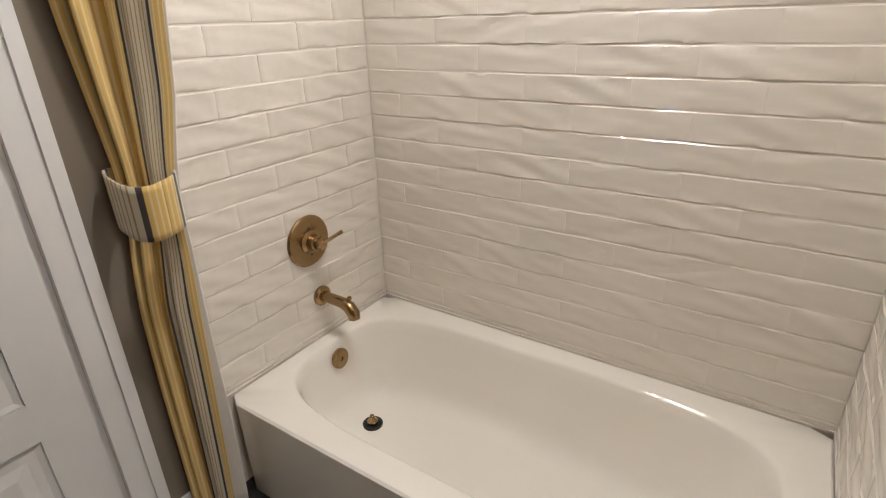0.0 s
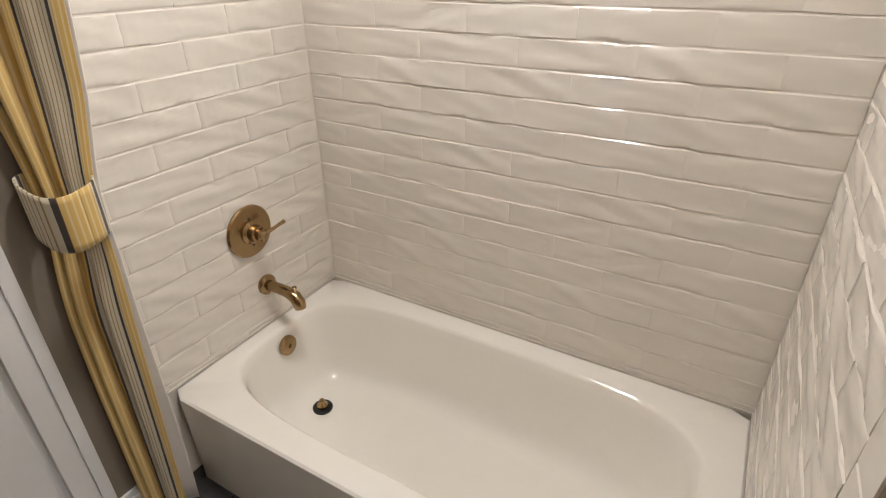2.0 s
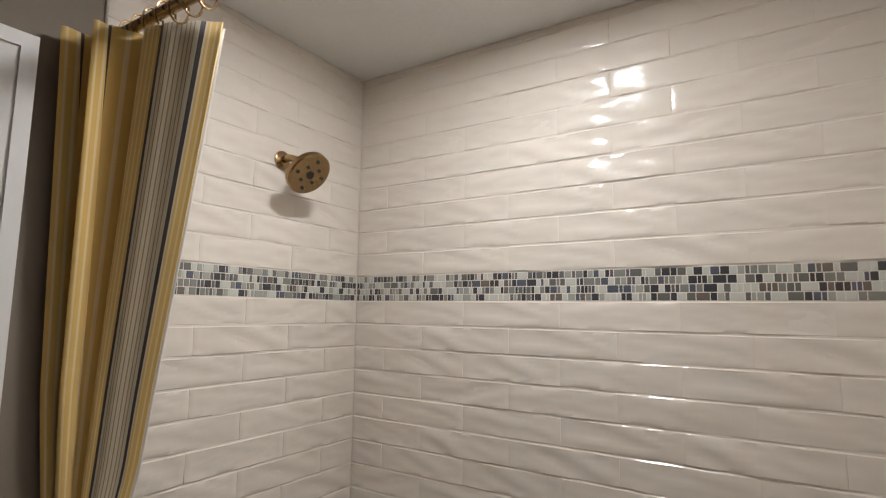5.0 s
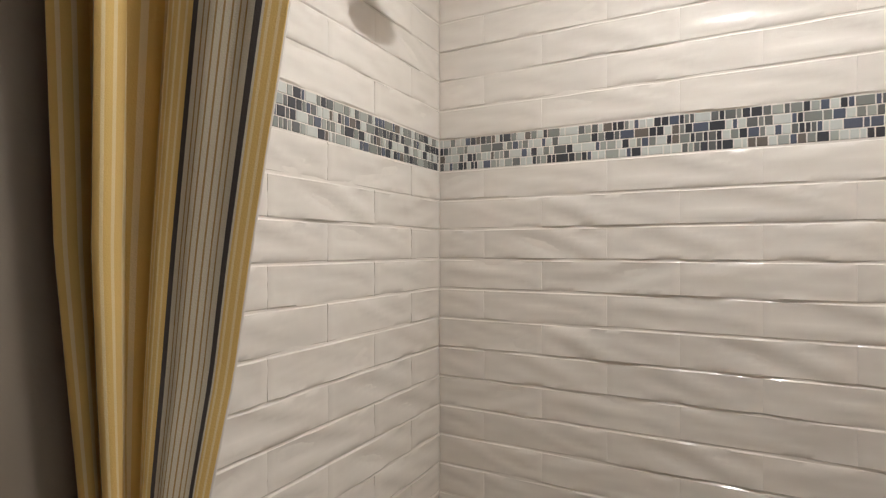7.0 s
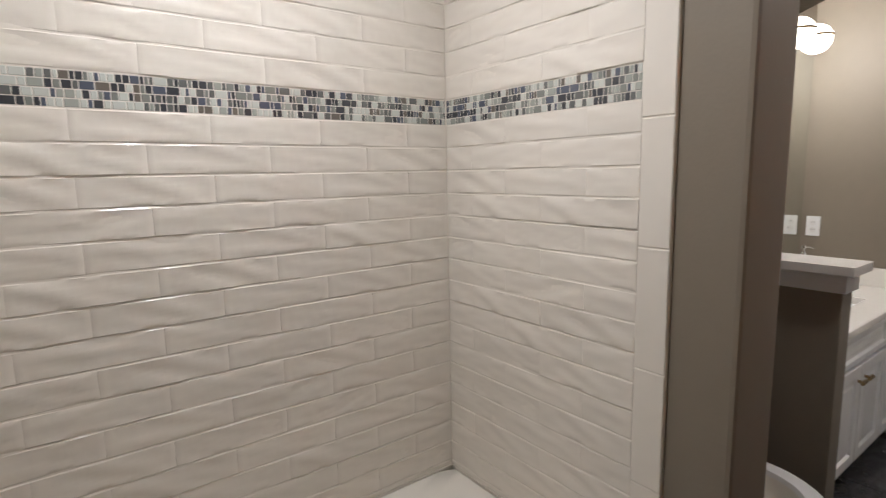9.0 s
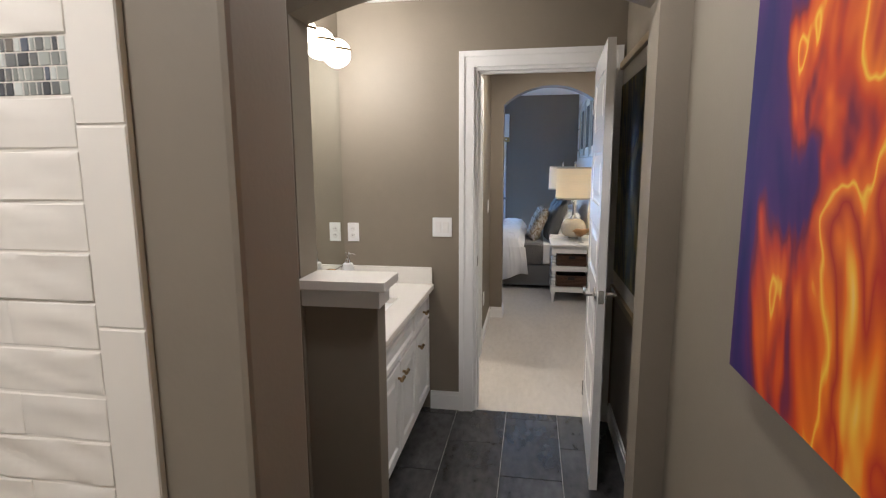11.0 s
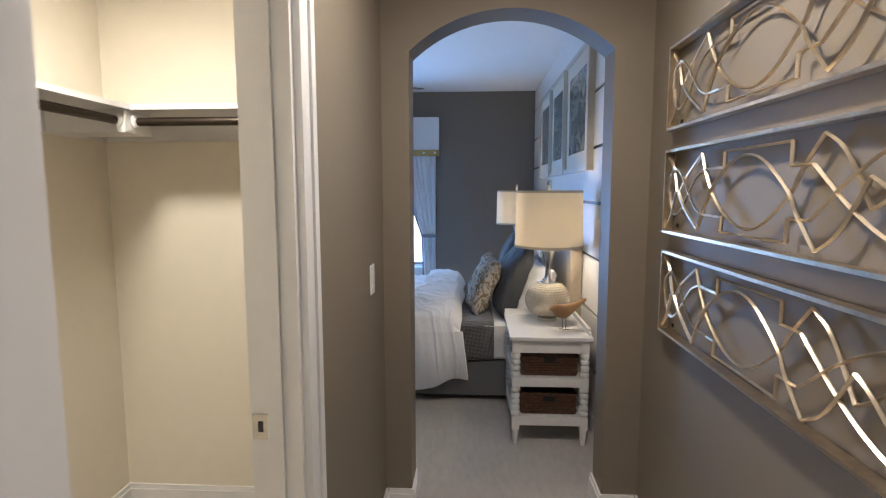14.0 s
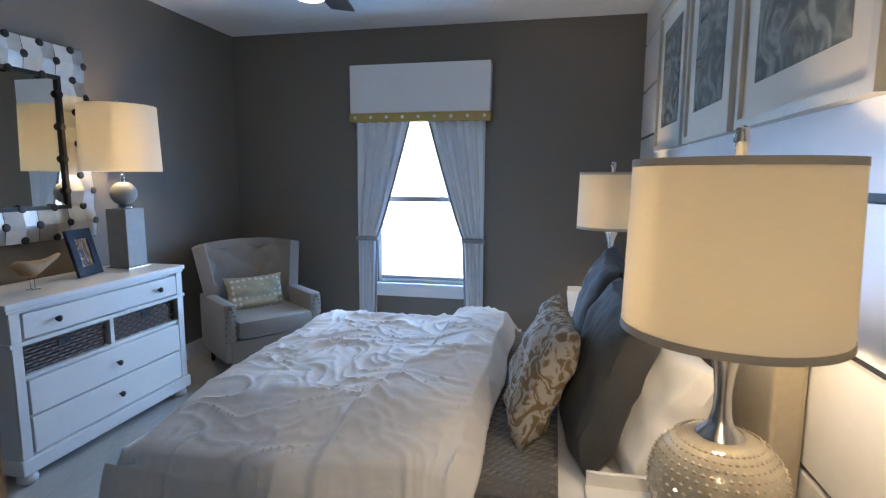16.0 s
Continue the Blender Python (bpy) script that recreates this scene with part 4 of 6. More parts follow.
# ---- bedroom ----
PLANK = mat("white_plank_paint", (0.76, 0.75, 0.73), 0.33, var=0.03, scale=2, rnd=0.02, bump=0.08, bscale=25)
LINEN_W = mat("white_cotton", (0.78, 0.77, 0.76), 0.9, var=0.03, scale=4, bump=0.3, bscale=14, depth=0.012, sheen=0.3)
SHEET_W = mat("white_sheet_cotton", (0.74, 0.73, 0.71), 0.9, var=0.03, bump=0.3, bscale=20, depth=0.006, sheen=0.2)
GREYCLOTH = mat("slate_grey_linen", (0.050, 0.053, 0.057), 0.9, var=0.10, scale=12, bump=0.5, bscale=22, depth=0.01, sheen=0.05)
GREYUPH = mat("grey_bed_upholstery", (0.150, 0.150, 0.150), 0.9, var=0.08, scale=60, bump=0.4, bscale=600)
TAUPEUPH = mat("taupe_chair_upholstery", (0.25, 0.217, 0.188), 0.9, var=0.06, scale=40, bump=0.4, bscale=500, sheen=0.3)
HEADB = mat("champagne_headboard", (0.42, 0.36, 0.27), 0.5, var=0.08, scale=6, bump=0.2, bscale=300)
WHITEWOOD = mat("white_painted_wood", (0.76, 0.75, 0.73), 0.35, var=0.03, scale=5, bump=0.08, bscale=30)
CURTAINW = mat("pale_blue_white_voile", (0.72, 0.74, 0.77), 0.85, var=0.04, scale=20, bump=0.2, bscale=300, sheen=0.3)
GREYTAPE = mat("grey_curtain_tape", (0.25, 0.26, 0.28), 0.9)
GOLDTAPE = mat("gold_trim_tape", (0.42, 0.30, 0.10), 0.7, var=0.1, scale=40)
WOOD = mat("carved_brown_wood", (0.27, 0.145, 0.058), 0.55, var=0.3, scale=14, bump=0.3, bscale=60, grain=(1, 4, 1))
WICKER = mat("dark_wicker", (0.085, 0.042, 0.024), 0.55, var=0.5, scale=50, bump=0.4, bscale=200)
BLUEFRAME = mat("navy_lacquer", (0.012, 0.018, 0.035), 0.25, var=0.1)
PEWTER = mat("dark_pewter", (0.07, 0.06, 0.055), 0.35, 0.9)
FANW = mat("fan_blade_walnut", (0.035, 0.022, 0.016), 0.35, var=0.3, scale=10, grain=(6, 1, 1))
FRAMEW = mat("silver_cream_frame", (0.52, 0.48, 0.40), 0.4, 0.2, var=0.08, scale=15)
GREYSTONE = mat("grey_lamp_plinth", (0.30, 0.29, 0.275), 0.5, var=0.12, scale=12)
PEARL = mat("pearl_mercury_glass", (0.66, 0.58, 0.44), 0.16, 0.35, var=0.12, scale=30, coat=0.6)


def quilt():
    m = mat("slate_quilted_cotton", (0.115, 0.112, 0.110), 0.85, var=0.06, scale=30, sheen=0.3)
    nt = m.node_tree
    tc = nt.nodes.new("ShaderNodeTexCoord")
    hs = []
    for ang in (45, -45):
        mp, w = nt.nodes.new("ShaderNodeMapping"), nt.nodes.new("ShaderNodeTexWave")
        mp.inputs["Rotation"].default_value = (radians(ang), radians(ang), radians(ang))
        w.inputs["Scale"].default_value = 14
        nt.links.new(tc.outputs["Object"], mp.inputs[0])
        nt.links.new(mp.outputs[0], w.inputs["Vector"])
        hs.append(w)
    mx, bp = nt.nodes.new("ShaderNodeMath"), nt.nodes.new("ShaderNodeBump")
    mx.operation = "MAXIMUM"
    nt.links.new(hs[0].outputs["Fac"], mx.inputs[0])
    nt.links.new(hs[1].outputs["Fac"], mx.inputs[1])
    bp.inputs["Strength"].default_value, bp.inputs["Distance"].default_value = 0.8, 0.006
    nt.links.new(mx.outputs[0], bp.inputs["Height"])
    nt.links.new(bp.outputs[0], nt.nodes["Principled BSDF"].inputs["Normal"])
    return m


QUILT = quilt()


def two_tone(name, a, b, scale, lo, hi, kind="noise", rough=0.9):
    m = mat(name, a, rough, var=0.03)
    nt = m.node_tree
    tc, r = nt.nodes.new("ShaderNodeTexCoord"), nt.nodes.new("ShaderNodeValToRGB")
    if kind == "noise":
        n = nt.nodes.new("ShaderNodeTexNoise")
        n.inputs["Distortion"].default_value = 2.5
    elif kind == "lattice":
        n = nt.nodes.new("ShaderNodeTexVoronoi")
        n.distance, n.feature = "MANHATTAN", "F1"
        n.inputs["Randomness"].default_value = 0.0
    n.inputs["Scale"].default_value = scale
    nt.links.new(tc.outputs["Object"], n.inputs["Vector"])
    e = r.color_ramp.elements
    e[0].position, e[0].color = lo, (*a, 1)
    e[1].position, e[1].color = hi, (*b, 1)
    nt.links.new(n.outputs[0], r.inputs[0])
    nt.links.new(r.outputs[0], nt.nodes["Principled BSDF"].inputs["Base Color"])
    return m


LEAFCLOTH = two_tone("leaf_print_cotton", (0.40, 0.38, 0.345), (0.19, 0.14, 0.085), 15, 0.46, 0.54)
LATTICE = two_tone("lattice_print_cotton", (0.62, 0.60, 0.55), (0.40, 0.33, 0.22), 22, 0.42, 0.48, "lattice")
BOTANIC = two_tone("botanical_print", (0.13, 0.15, 0.14), (0.34, 0.35, 0.31), 7, 0.42, 0.72, rough=0.15)


def shade_mat(name, col):
    """Linen cloth that lets the bulb's light through."""
    m = mat(name, col, 0.9, var=0.05, scale=20, bump=0.3, bscale=220, grain=(1, 1, 7))
    nt = m.node_tree
    tr, mx = nt.nodes.new("ShaderNodeBsdfTranslucent"), nt.nodes.new("ShaderNodeMixShader")
    tr.inputs["Color"].default_value = (0.86, 0.80, 0.68, 1)
    mx.inputs[0].default_value = 0.55
    out = nt.nodes["Material Output"]
    nt.links.new(nt.nodes["Principled BSDF"].outputs[0], mx.inputs[1])
    nt.links.new(tr.outputs[0], mx.inputs[2])
    nt.links.new(mx.outputs[0], out.inputs[0])
    return m


SHADE = shade_mat("lit_linen_shade", (0.70, 0.65, 0.56))
SHADETAPE = mat("shade_trim_tape", (0.42, 0.38, 0.32), 0.9)

# plank wall
pw = setting("wall_planks_backing", boxes((6.15, -2.178, 0.0, 10.24, -2.174, H2)), DARK, "wall of wide white painted planks with dark gaps")
zs = [0.0, 0.377, 0.717, 1.057, 1.397, 1.737, 2.077, 2.417, H2]
for k, (a, b) in enumerate(zip(zs, zs[1:])):
    part("plank", boxes((6.155, -2.174, a + 0.011, 10.238, -2.158, b - 0.011)), PLANK, pw)

# window
wn = setting("window_1", boxes((10.27, WY0, WZ0, 10.33, WY0 + 0.03, WZ1), (10.27, WY1 - 0.03, WZ0, 10.33, WY1, WZ1), (10.27, WY0, WZ0, 10.33, WY1, WZ0 + 0.03), (10.27, WY0, WZ1 - 0.03, 10.33, WY1, WZ1)), TRIM, "white double hung window")
part("meeting_rail", boxes((10.262, WY0 + 0.03, 1.235, 10.30, WY1 - 0.03, 1.275)), GREYTAPE, wn, "grey meeting rail")
part("sash_rail", boxes((10.262, WY0 + 0.03, WZ0 + 0.03, 10.29, WY1 - 0.03, WZ0 + 0.055)), GREYTAPE, wn)
gm = bpy.data.materials.new("window_glass")
gm.use_nodes = True
gb = gm.node_tree.nodes["Principled BSDF"]
gb.inputs["Transmission Weight"].default_value, gb.inputs["Roughness"].default_value, gb.inputs["IOR"].default_value = 1.0, 0.0, 1.02
for a, b in ((WZ0 + 0.055, 1.235), (1.275, WZ1 - 0.03)):
    g = part("pane", boxes((10.30, WY0 + 0.03, a, 10.304, WY1 - 0.03, b)), gm, wn)
    g.visible_shadow = False
part("window_sill", boxes((10.195, WY0 - 0.03, WZ0 - 0.035, 10.27, WY1 + 0.03, WZ0)), TRIM, wn, bevel=0.004)
part("apron", boxes((10.222, WY0 - 0.01, WZ0 - 0.12, 10.24, WY1 + 0.01, WZ0 - 0.036)), TRIM, wn, bevel=0.003)
SKYGLOW = glow("overcast_sky_glow", (0.86, 0.93, 1.0), 5.0)
setting("backdrop", grid(12, 6, lambda u, v: (70 - 6 * math.cos((u - 0.5) * 2), -60 + 120 * u, -60 + 120 * v)), SKYGLOW, "bright plain sky and distance", smooth=True)

co = empty("cornice_box", "white upholstered window cornice with gold studded trim", "cornice", 10.24, -0.42, 1.892)
part("box", boxes((-0.115, -0.585, 0.072, 0, 0.585, 0.458)), LINEN_W, co, bevel=0.006)
part("gold_band", boxes((-0.119, -0.59, 0.0, 0, 0.59, 0.0715)), GOLDTAPE, co, "gold trim band", bevel=0.003)
for k in range(9):
    part("stud", lathe([(0.014, 0), (0.012, 0.005), (0.004, 0.008)], 14, m=pose(-0.119, -0.54 + k * 0.135, 0.036, 0, -90, 0)), CERAMIC, co, "round white stud", True)


def make_drape(side):
    """side +1: the one at larger y. Hangs from the cornice, pulled to its outer side by a tie."""
    d = empty("window_curtain", "pale white curtain panel held back by a grey tie", "curtain", 10.165, -0.42, 0, group="bedroom curtains")
    outer = 0.545
    # height, inner edge, outer edge
    shape = [(0.02, 0.40, outer)] + [(0.93 + 1.02 * k / 8, 0.365 - 0.305 * (k / 8) ** 0.9, outer - 0.004 * (8 - k) / 8) for k in range(9)]

    def cloth(u, v):
        z = 0.02 + 1.93 * v
        a, b = lerp_table(shape, z)
        ph = u * 2 * math.pi * 5
        return (0.022 * math.sin(ph) + 0.006 * math.sin(2.7 * ph + 3 * z), side * (a + (b - a) * u), z)

    uv_sheet(90, 40, cloth, lambda u: u, CURTAINW, "cloth", d, thick=0.002)

    def edge(u, v):
        z = 0.02 + 1.93 * v
        a, b = lerp_table(shape, z)
        return (-0.012 - 0.004 * u, side * (a - 0.002 + 0.018 * u), z)

    uv_sheet(1, 40, edge, lambda u: u, GREYTAPE, "leading_edge_tape", d, "grey tape along the leading edge", 0.002)
    part("tie", boxes((-0.04, side * 0.365, 0.905, 0.02, side * 0.555, 0.94)) if side > 0 else boxes((-0.04, -0.555, 0.905, 0.02, -0.365, 0.94)), GREYTAPE, d, "grey tie band", bevel=0.005)


make_drape(1)
make_drape(-1)

# bed
BX0, BX1, BYH, BYF = 7.27, 8.86, -2.06, -0.22


def make_bed():
    b = empty("bed", "grey upholstered platform bed with a champagne headboard", "bed", 0, 0, 0)
    part("base", boxes((BX0 + 0.0, BYH + 0.08, 0.045, BX1, BYF - 0.0, 0.30)), GREYUPH, b, bevel=0.012)
    part("mattress", boxes((BX0 + 0.02, BYH + 0.08, 0.301, BX1 - 0.02, BYF - 0.02, 0.545)), SHEET_W, b, "white sheeted mattress", bevel=0.03, smooth=True)
    part("headboard", boxes((BX0 - 0.01, -2.154, 0.045, BX1 + 0.01, -2.075, 1.12)), HEADB, b, "champagne upholstered headboard", bevel=0.012)
    for x in (BX0 + 0.1, BX1 - 0.1):
        for y in (-1.9, BYF - 0.12):
            part("leg", boxes((x - 0.03, y - 0.03, 0, x + 0.03, y + 0.03, 0.046)), DARK, b)


make_bed()


def drape_x(s, over, top, low, bulge=0.0):
    """A profile across the bed: s runs from the near hem over the top to the far hem. Gives x and z."""
    drop = top - low
    w = BX1 - BX0 + 2 * over
    total = w + 2 * drop
    d = s * total
    if d < drop:
        return BX0 - over - bulge * math.sin(math.pi * d / drop), low + d
    if d > drop + w:
        e = d - drop - w
        return BX1 + over, top - e
    return BX0 - over + (d - drop), top


def sheet_over(name, label, category, y0, y1, over, top, low, material, nu=90, nv=14, wrinkle=0.004):
    def f(u, v):
        x, z = drape_x(u, over, top, low)
        k = smooth01((x - BX0 + over) / 0.06) * smooth01((BX1 + over - x) / 0.06)
        z -= 0.03 * (1 - k) if z >= top else 0
        y = y0 + (y1 - y0) * v
        n = noise.noise(Vector((x * 6, y * 6, z * 6)))
        return (x - 0.6 * wrinkle * n, y, z + wrinkle * n)

    ob = link(name, grid(nu, nv, f), material, True)
    mod = ob.modifiers.new("thickness", "SOLIDIFY")
    mod.thickness = 0.006
    return tagged(ob, label, category)


sheet_over("bed_sheet", "white cotton sheet over the mattress head", "bed sheet", -1.98, -1.50, 0.012, 0.556, 0.315, SHEET_W)
sheet_over("quilted_coverlet", "slate grey diamond quilted coverlet across the bed", "coverlet", -1.565, -0.26, 0.022, 0.567, 0.308, QUILT)


def make_duvet():
    head, foot = -1.34, BYF + 0.10

    def f(u, v):
        top = 0.658
        low = 0.235
        x, z = drape_x(u, 0.085, top, low, 0.045)
        y = head + (foot - head) * v
        inside = smooth01((x - BX0 + 0.085) / 0.42) * smooth01((BX1 + 0.085 - x) / 0.24)
        p = Vector((x * 2.6, y * 2.6, 0.3))
        warp = noise.noise(p * 1.4)
        wr = noise.noise(p) * 0.018 + noise.noise(Vector((x * 6 + warp, y * 4, 1.7))) * 0.012
        for fx, fy, amp, sd in ((5.5, 3.6, 0.019, 2.2), (9, 7.5, 0.009, 6.2), (17, 9, 0.003, 9.4)):
            ridge = 1 - abs(noise.noise(Vector((x * fx + 2.4 * warp, y * fy + 1.6 * noise.noise(p * 1.9), sd)))) * 3.4
            wr += amp * max(ridge, 0) ** 2 * (0.45 + 0.9 * max(noise.noise(Vector((x * 2.1, y * 2.1, sd + 3))) + 0.25, 0))
        lip = head + 0.36 + 0.14 * smooth01((8.3 - x) / 1.1) + 0.03 * noise.noise(Vector((x * 5, 2, 8)))
        flap = smooth01((lip - y) / 0.045)
        puff = math.sin(math.pi * min(max((lip - y) / (lip - head), 0), 1)) * flap
        hang = z < top - 0.001
        if hang:
            fold = math.sin(y * 21 + 2 * noise.noise(Vector((y * 3, z * 2, 0)))) * 0.022 * (top - z) / (top - low)
            side = -1 if x < 8 else 1
            ragged = 0.06 * noise.noise(Vector((y * 2.7, side, 5))) + 0.035 * math.sin(y * 6)
            z = top - 0.112 - (top - z) * (0.80 + ragged * 2.2 + 0.16 * flap)
            return (x + side * (fold + 0.012 + wr * 0.6 + 0.030 * flap), y + 0.3 * wr - 0.10 * (top - z) * (1 - v) - 0.04 * v ** 5 * (1 if side < 0 else 0.3), z)
        z = top - 0.012 + wr + (0.040 * flap + 0.036 * puff) * (0.55 + 0.45 * inside) - 0.050 * (1 - inside)
        brink = min(x - (BX0 - 0.085), BX1 + 0.085 - x)
        z -= 0.050 * (1 - math.sqrt(max(0.0, 1 - (1 - min(brink / 0.07, 1)) ** 2)))
        e = smooth01((foot - y) / 0.16)
        if v > 0.93:
            z -= 0.20 * (v - 0.93) / 0.07
        z -= 0.035 * (1 - e)
        y2 = y - 0.04 * v ** 5 * smooth01((BX0 + 0.42 - x) / 0.5)
        if v < 0.05:
            z -= 0.07 * (0.05 - v) / 0.05
        return (x, y2 + 0.05 * noise.noise(Vector((x * 2.2, 7, 1))) * (1 - v), z)

    ob = link("duvet", grid(240, 170, f), LINEN_W, True)
    mod = ob.modifiers.new("thickness", "SOLIDIFY")
    mod.thickness, mod.offset = 0.018, -1
    # hem at the foot
    tagged(ob, "rumpled white duvet folded back on the bed", "duvet")

    def hem(u, v):
        x = BX0 + 0.02 + (BX1 - BX0 + 0.03) * u
        z = 0.52 - 0.30 * v
        return (x, foot + 0.005 + 0.03 * smooth01(v * 3) + 0.02 * math.sin(x * 14 + 1.3 * math.sin(x * 3)) * v, z)

    h = link("foot_drop", grid(80, 12, hem), LINEN_W, True)
    h.parent = ob
    mod = h.modifiers.new("thickness", "SOLIDIFY")
    mod.thickness = 0.012


make_duvet()


def pillow(name, label, m, w, h, t, material, flange=0.0, seed=0):
    bm = bmesh.new()
    n = 26
    for s in (-1, 1):
        def f(u, v, s=s):
            a, b = 2 * u - 1, 2 * v - 1
            ea, eb = max(1 - abs(a) ** 2.6, 0), max(1 - abs(b) ** 2.6, 0)
            th = t / 2 * (ea * eb) ** 0.42
            pin = 1 - 0.09 * (1 - abs(b) ** 2) * abs(a) ** 3
            pin2 = 1 - 0.09 * (1 - abs(a) ** 2) * abs(b) ** 3
            nz = noise.noise(Vector((a * 2.4 + seed, b * 2.4, s * 3))) * 0.02 + noise.noise(Vector((a * 7, b * 4 + seed, s))) * 0.008
            return (w / 2 * a * pin, s * (th + 0.003 + nz * min(1, 4 * th / t)), h / 2 * b * pin2 - 0.012 * (1 - b) * ea)
        grid(n, n, f, bm)
    bmesh.ops.remove_doubles(bm, verts=list(bm.verts), dist=0.0062)
    bmesh.ops.recalc_face_normals(bm, faces=list(bm.faces))
    ob = link(name, bm, material, True)
    ob.matrix_world = m
    return tagged(ob, label, "pillow")


pillow("bed_pillow", "white cotton sleeping pillow against the headboard", pose(7.60, -1.86, 0.745, 24, 0, 4), 0.66, 0.42, 0.20, LINEN_W, seed=1)
pillow("bed_pillow", "white cotton sleeping pillow against the headboard", pose(8.46, -1.90, 0.735, 24, 0, -2), 0.66, 0.42, 0.20, LINEN_W, seed=2)
pillow("euro_pillow", "large slate grey linen pillow with a flanged edge", pose(7.66, -1.715, 0.815, 20, 3, 4), 0.62, 0.55, 0.17, GREYCLOTH, seed=3)
pillow("euro_pillow", "large slate grey linen pillow with a flanged edge", pose(8.36, -1.73, 0.825, 18, -3, -4), 0.62, 0.56, 0.17, GREYCLOTH, seed=4)
pillow("print_pillow", "leaf print throw pillow in cream and brown", pose(7.72, -1.50, 0.775, 22, -2, 6), 0.50, 0.44, 0.15, LEAFCLOTH, seed=5)


# nightstands
def turned(bm, x, y, z0, z1, r, beads):
    prof = []
    step = (z1 - z0) / beads
    for k in range(beads):
        for i in range(7):
            a = math.pi * i / 6
            prof.append((r * (0.55 + 0.45 * math.sin(a)), z0 + step * (k + (1 - math.cos(a)) / 2)))
    lathe(prof, 14, bm, pose(x, y, 0))


def wicker_basket(name, label, m, dx, dy, dz, parent=None):
    b = tagged(new(name), label, "basket", "wicker baskets")
    b.matrix_world = m
    w = bmesh.new()
    n = max(5, int(dz / 0.016))
    for k in range(n):
        z = 0.008 + k * (dz - 0.016) / (n - 1)
        pts, per = [], 14
        for (x0, y0), (x1, y1) in (((-dx / 2, -dy / 2), (dx / 2, -dy / 2)), ((dx / 2, -dy / 2), (dx / 2, dy / 2)), ((dx / 2, dy / 2), (-dx / 2, dy / 2)), ((-dx / 2, dy / 2), (-dx / 2, -dy / 2))):
            for i in range(per):
                q = i / per
                off = 0.004 * (1 if (i + k) % 2 else -1)
                nx, ny = (y1 - y0), -(x1 - x0)
                ln = math.hypot(nx, ny)
                pts.append((x0 + (x1 - x0) * q + nx / ln * off, y0 + (y1 - y0) * q + ny / ln * off, z))
        tube(pts, 0.0085, 5, w, closed=True)
    part("weave", w, WICKER, b)
    part("bottom", boxes((-dx / 2, -dy / 2, 0.0, dx / 2, dy / 2, 0.006)), WICKER, b)
    part("liner", boxes((-dx / 2 + 0.008, -dy / 2 + 0.008, 0.007, dx / 2 - 0.008, dy / 2 - 0.008, dz - 0.03)), DARK, b)
    part("grip", boxes((-dx / 2 - 0.014, -0.035, dz * 0.62, -dx / 2 - 0.010, 0.035, dz * 0.86)), DARK, b, "dark grip opening")
    return b


def make_nightstand(x0, mirror=False):
    n = empty("nightstand", "white spool leg nightstand with two open shelves", "nightstand", x0, -1.636, 0, group="nightstands")
    D, Wd, T = 0.56, 0.452, 0.650
    part("top", boxes((-0.012, -Wd - 0.008, T - 0.022, D + 0.012, 0.008, T)), WHITEWOOD, n, bevel=0.004)
    part("apron", boxes((0.02, -Wd + 0.02, T - 0.10, 0.036, -0.02, T - 0.0225), (D - 0.036, -Wd + 0.02, T - 0.10, D - 0.02, -0.02, T - 0.0225), (0.036, -0.036, T - 0.10, D - 0.036, -0.02, T - 0.0225), (0.036, -Wd + 0.02, T - 0.10, D - 0.036, -Wd + 0.036, T - 0.0225)), WHITEWOOD, n)
    g = boxes((0.06, -Wd - 0.004, T, D + 0.008, -Wd + 0.010, T + 0.035), (D - 0.006, -Wd + 0.010, T, D + 0.008, 0.004, T + 0.035), (0.03, -Wd - 0.004, T, 0.06, -Wd + 0.010, T + 0.018))
    part("gallery_rail", g, WHITEWOOD, n)
    for z in (0.118, 0.350):
        part("shelf", boxes((0.013, -Wd + 0.013, z + 0.001, D - 0.013, -0.013, z + 0.054)), WHITEWOOD, n, bevel=0.003)
    for x in (0.03, D - 0.03):
        for y in (-0.03, -Wd + 0.03):
            bm = bmesh.new()
            lathe([(0.011, 0.0), (0.016, 0.05), (0.021, 0.088), (0.015, 0.098)], 14, bm, pose(x, y, 0))
            box(bm, x - 0.022, y - 0.022, 0.095, x + 0.022, y + 0.022, 0.174)
            turned(bm, x, y, 0.174, 0.35, 0.027, 5)
            box(bm, x - 0.022, y - 0.022, 0.35, x + 0.022, y + 0.022, 0.407)
            turned(bm, x, y, 0.407, T - 0.10, 0.027, 4)
            box(bm, x - 0.022, y - 0.022, T - 0.10, x + 0.022, y + 0.022, T - 0.0225)
            part("spool_leg", bm, WHITEWOOD, n, smooth=True)
    for z in (0.1725, 0.4045):
        wicker_basket("storage_basket", "dark brown woven wicker basket on a nightstand shelf", pose(x0 + 0.26, -1.636 - Wd / 2, z), 0.40, 0.31, 0.128)


make_nightstand(6.63)
make_nightstand(9.06)


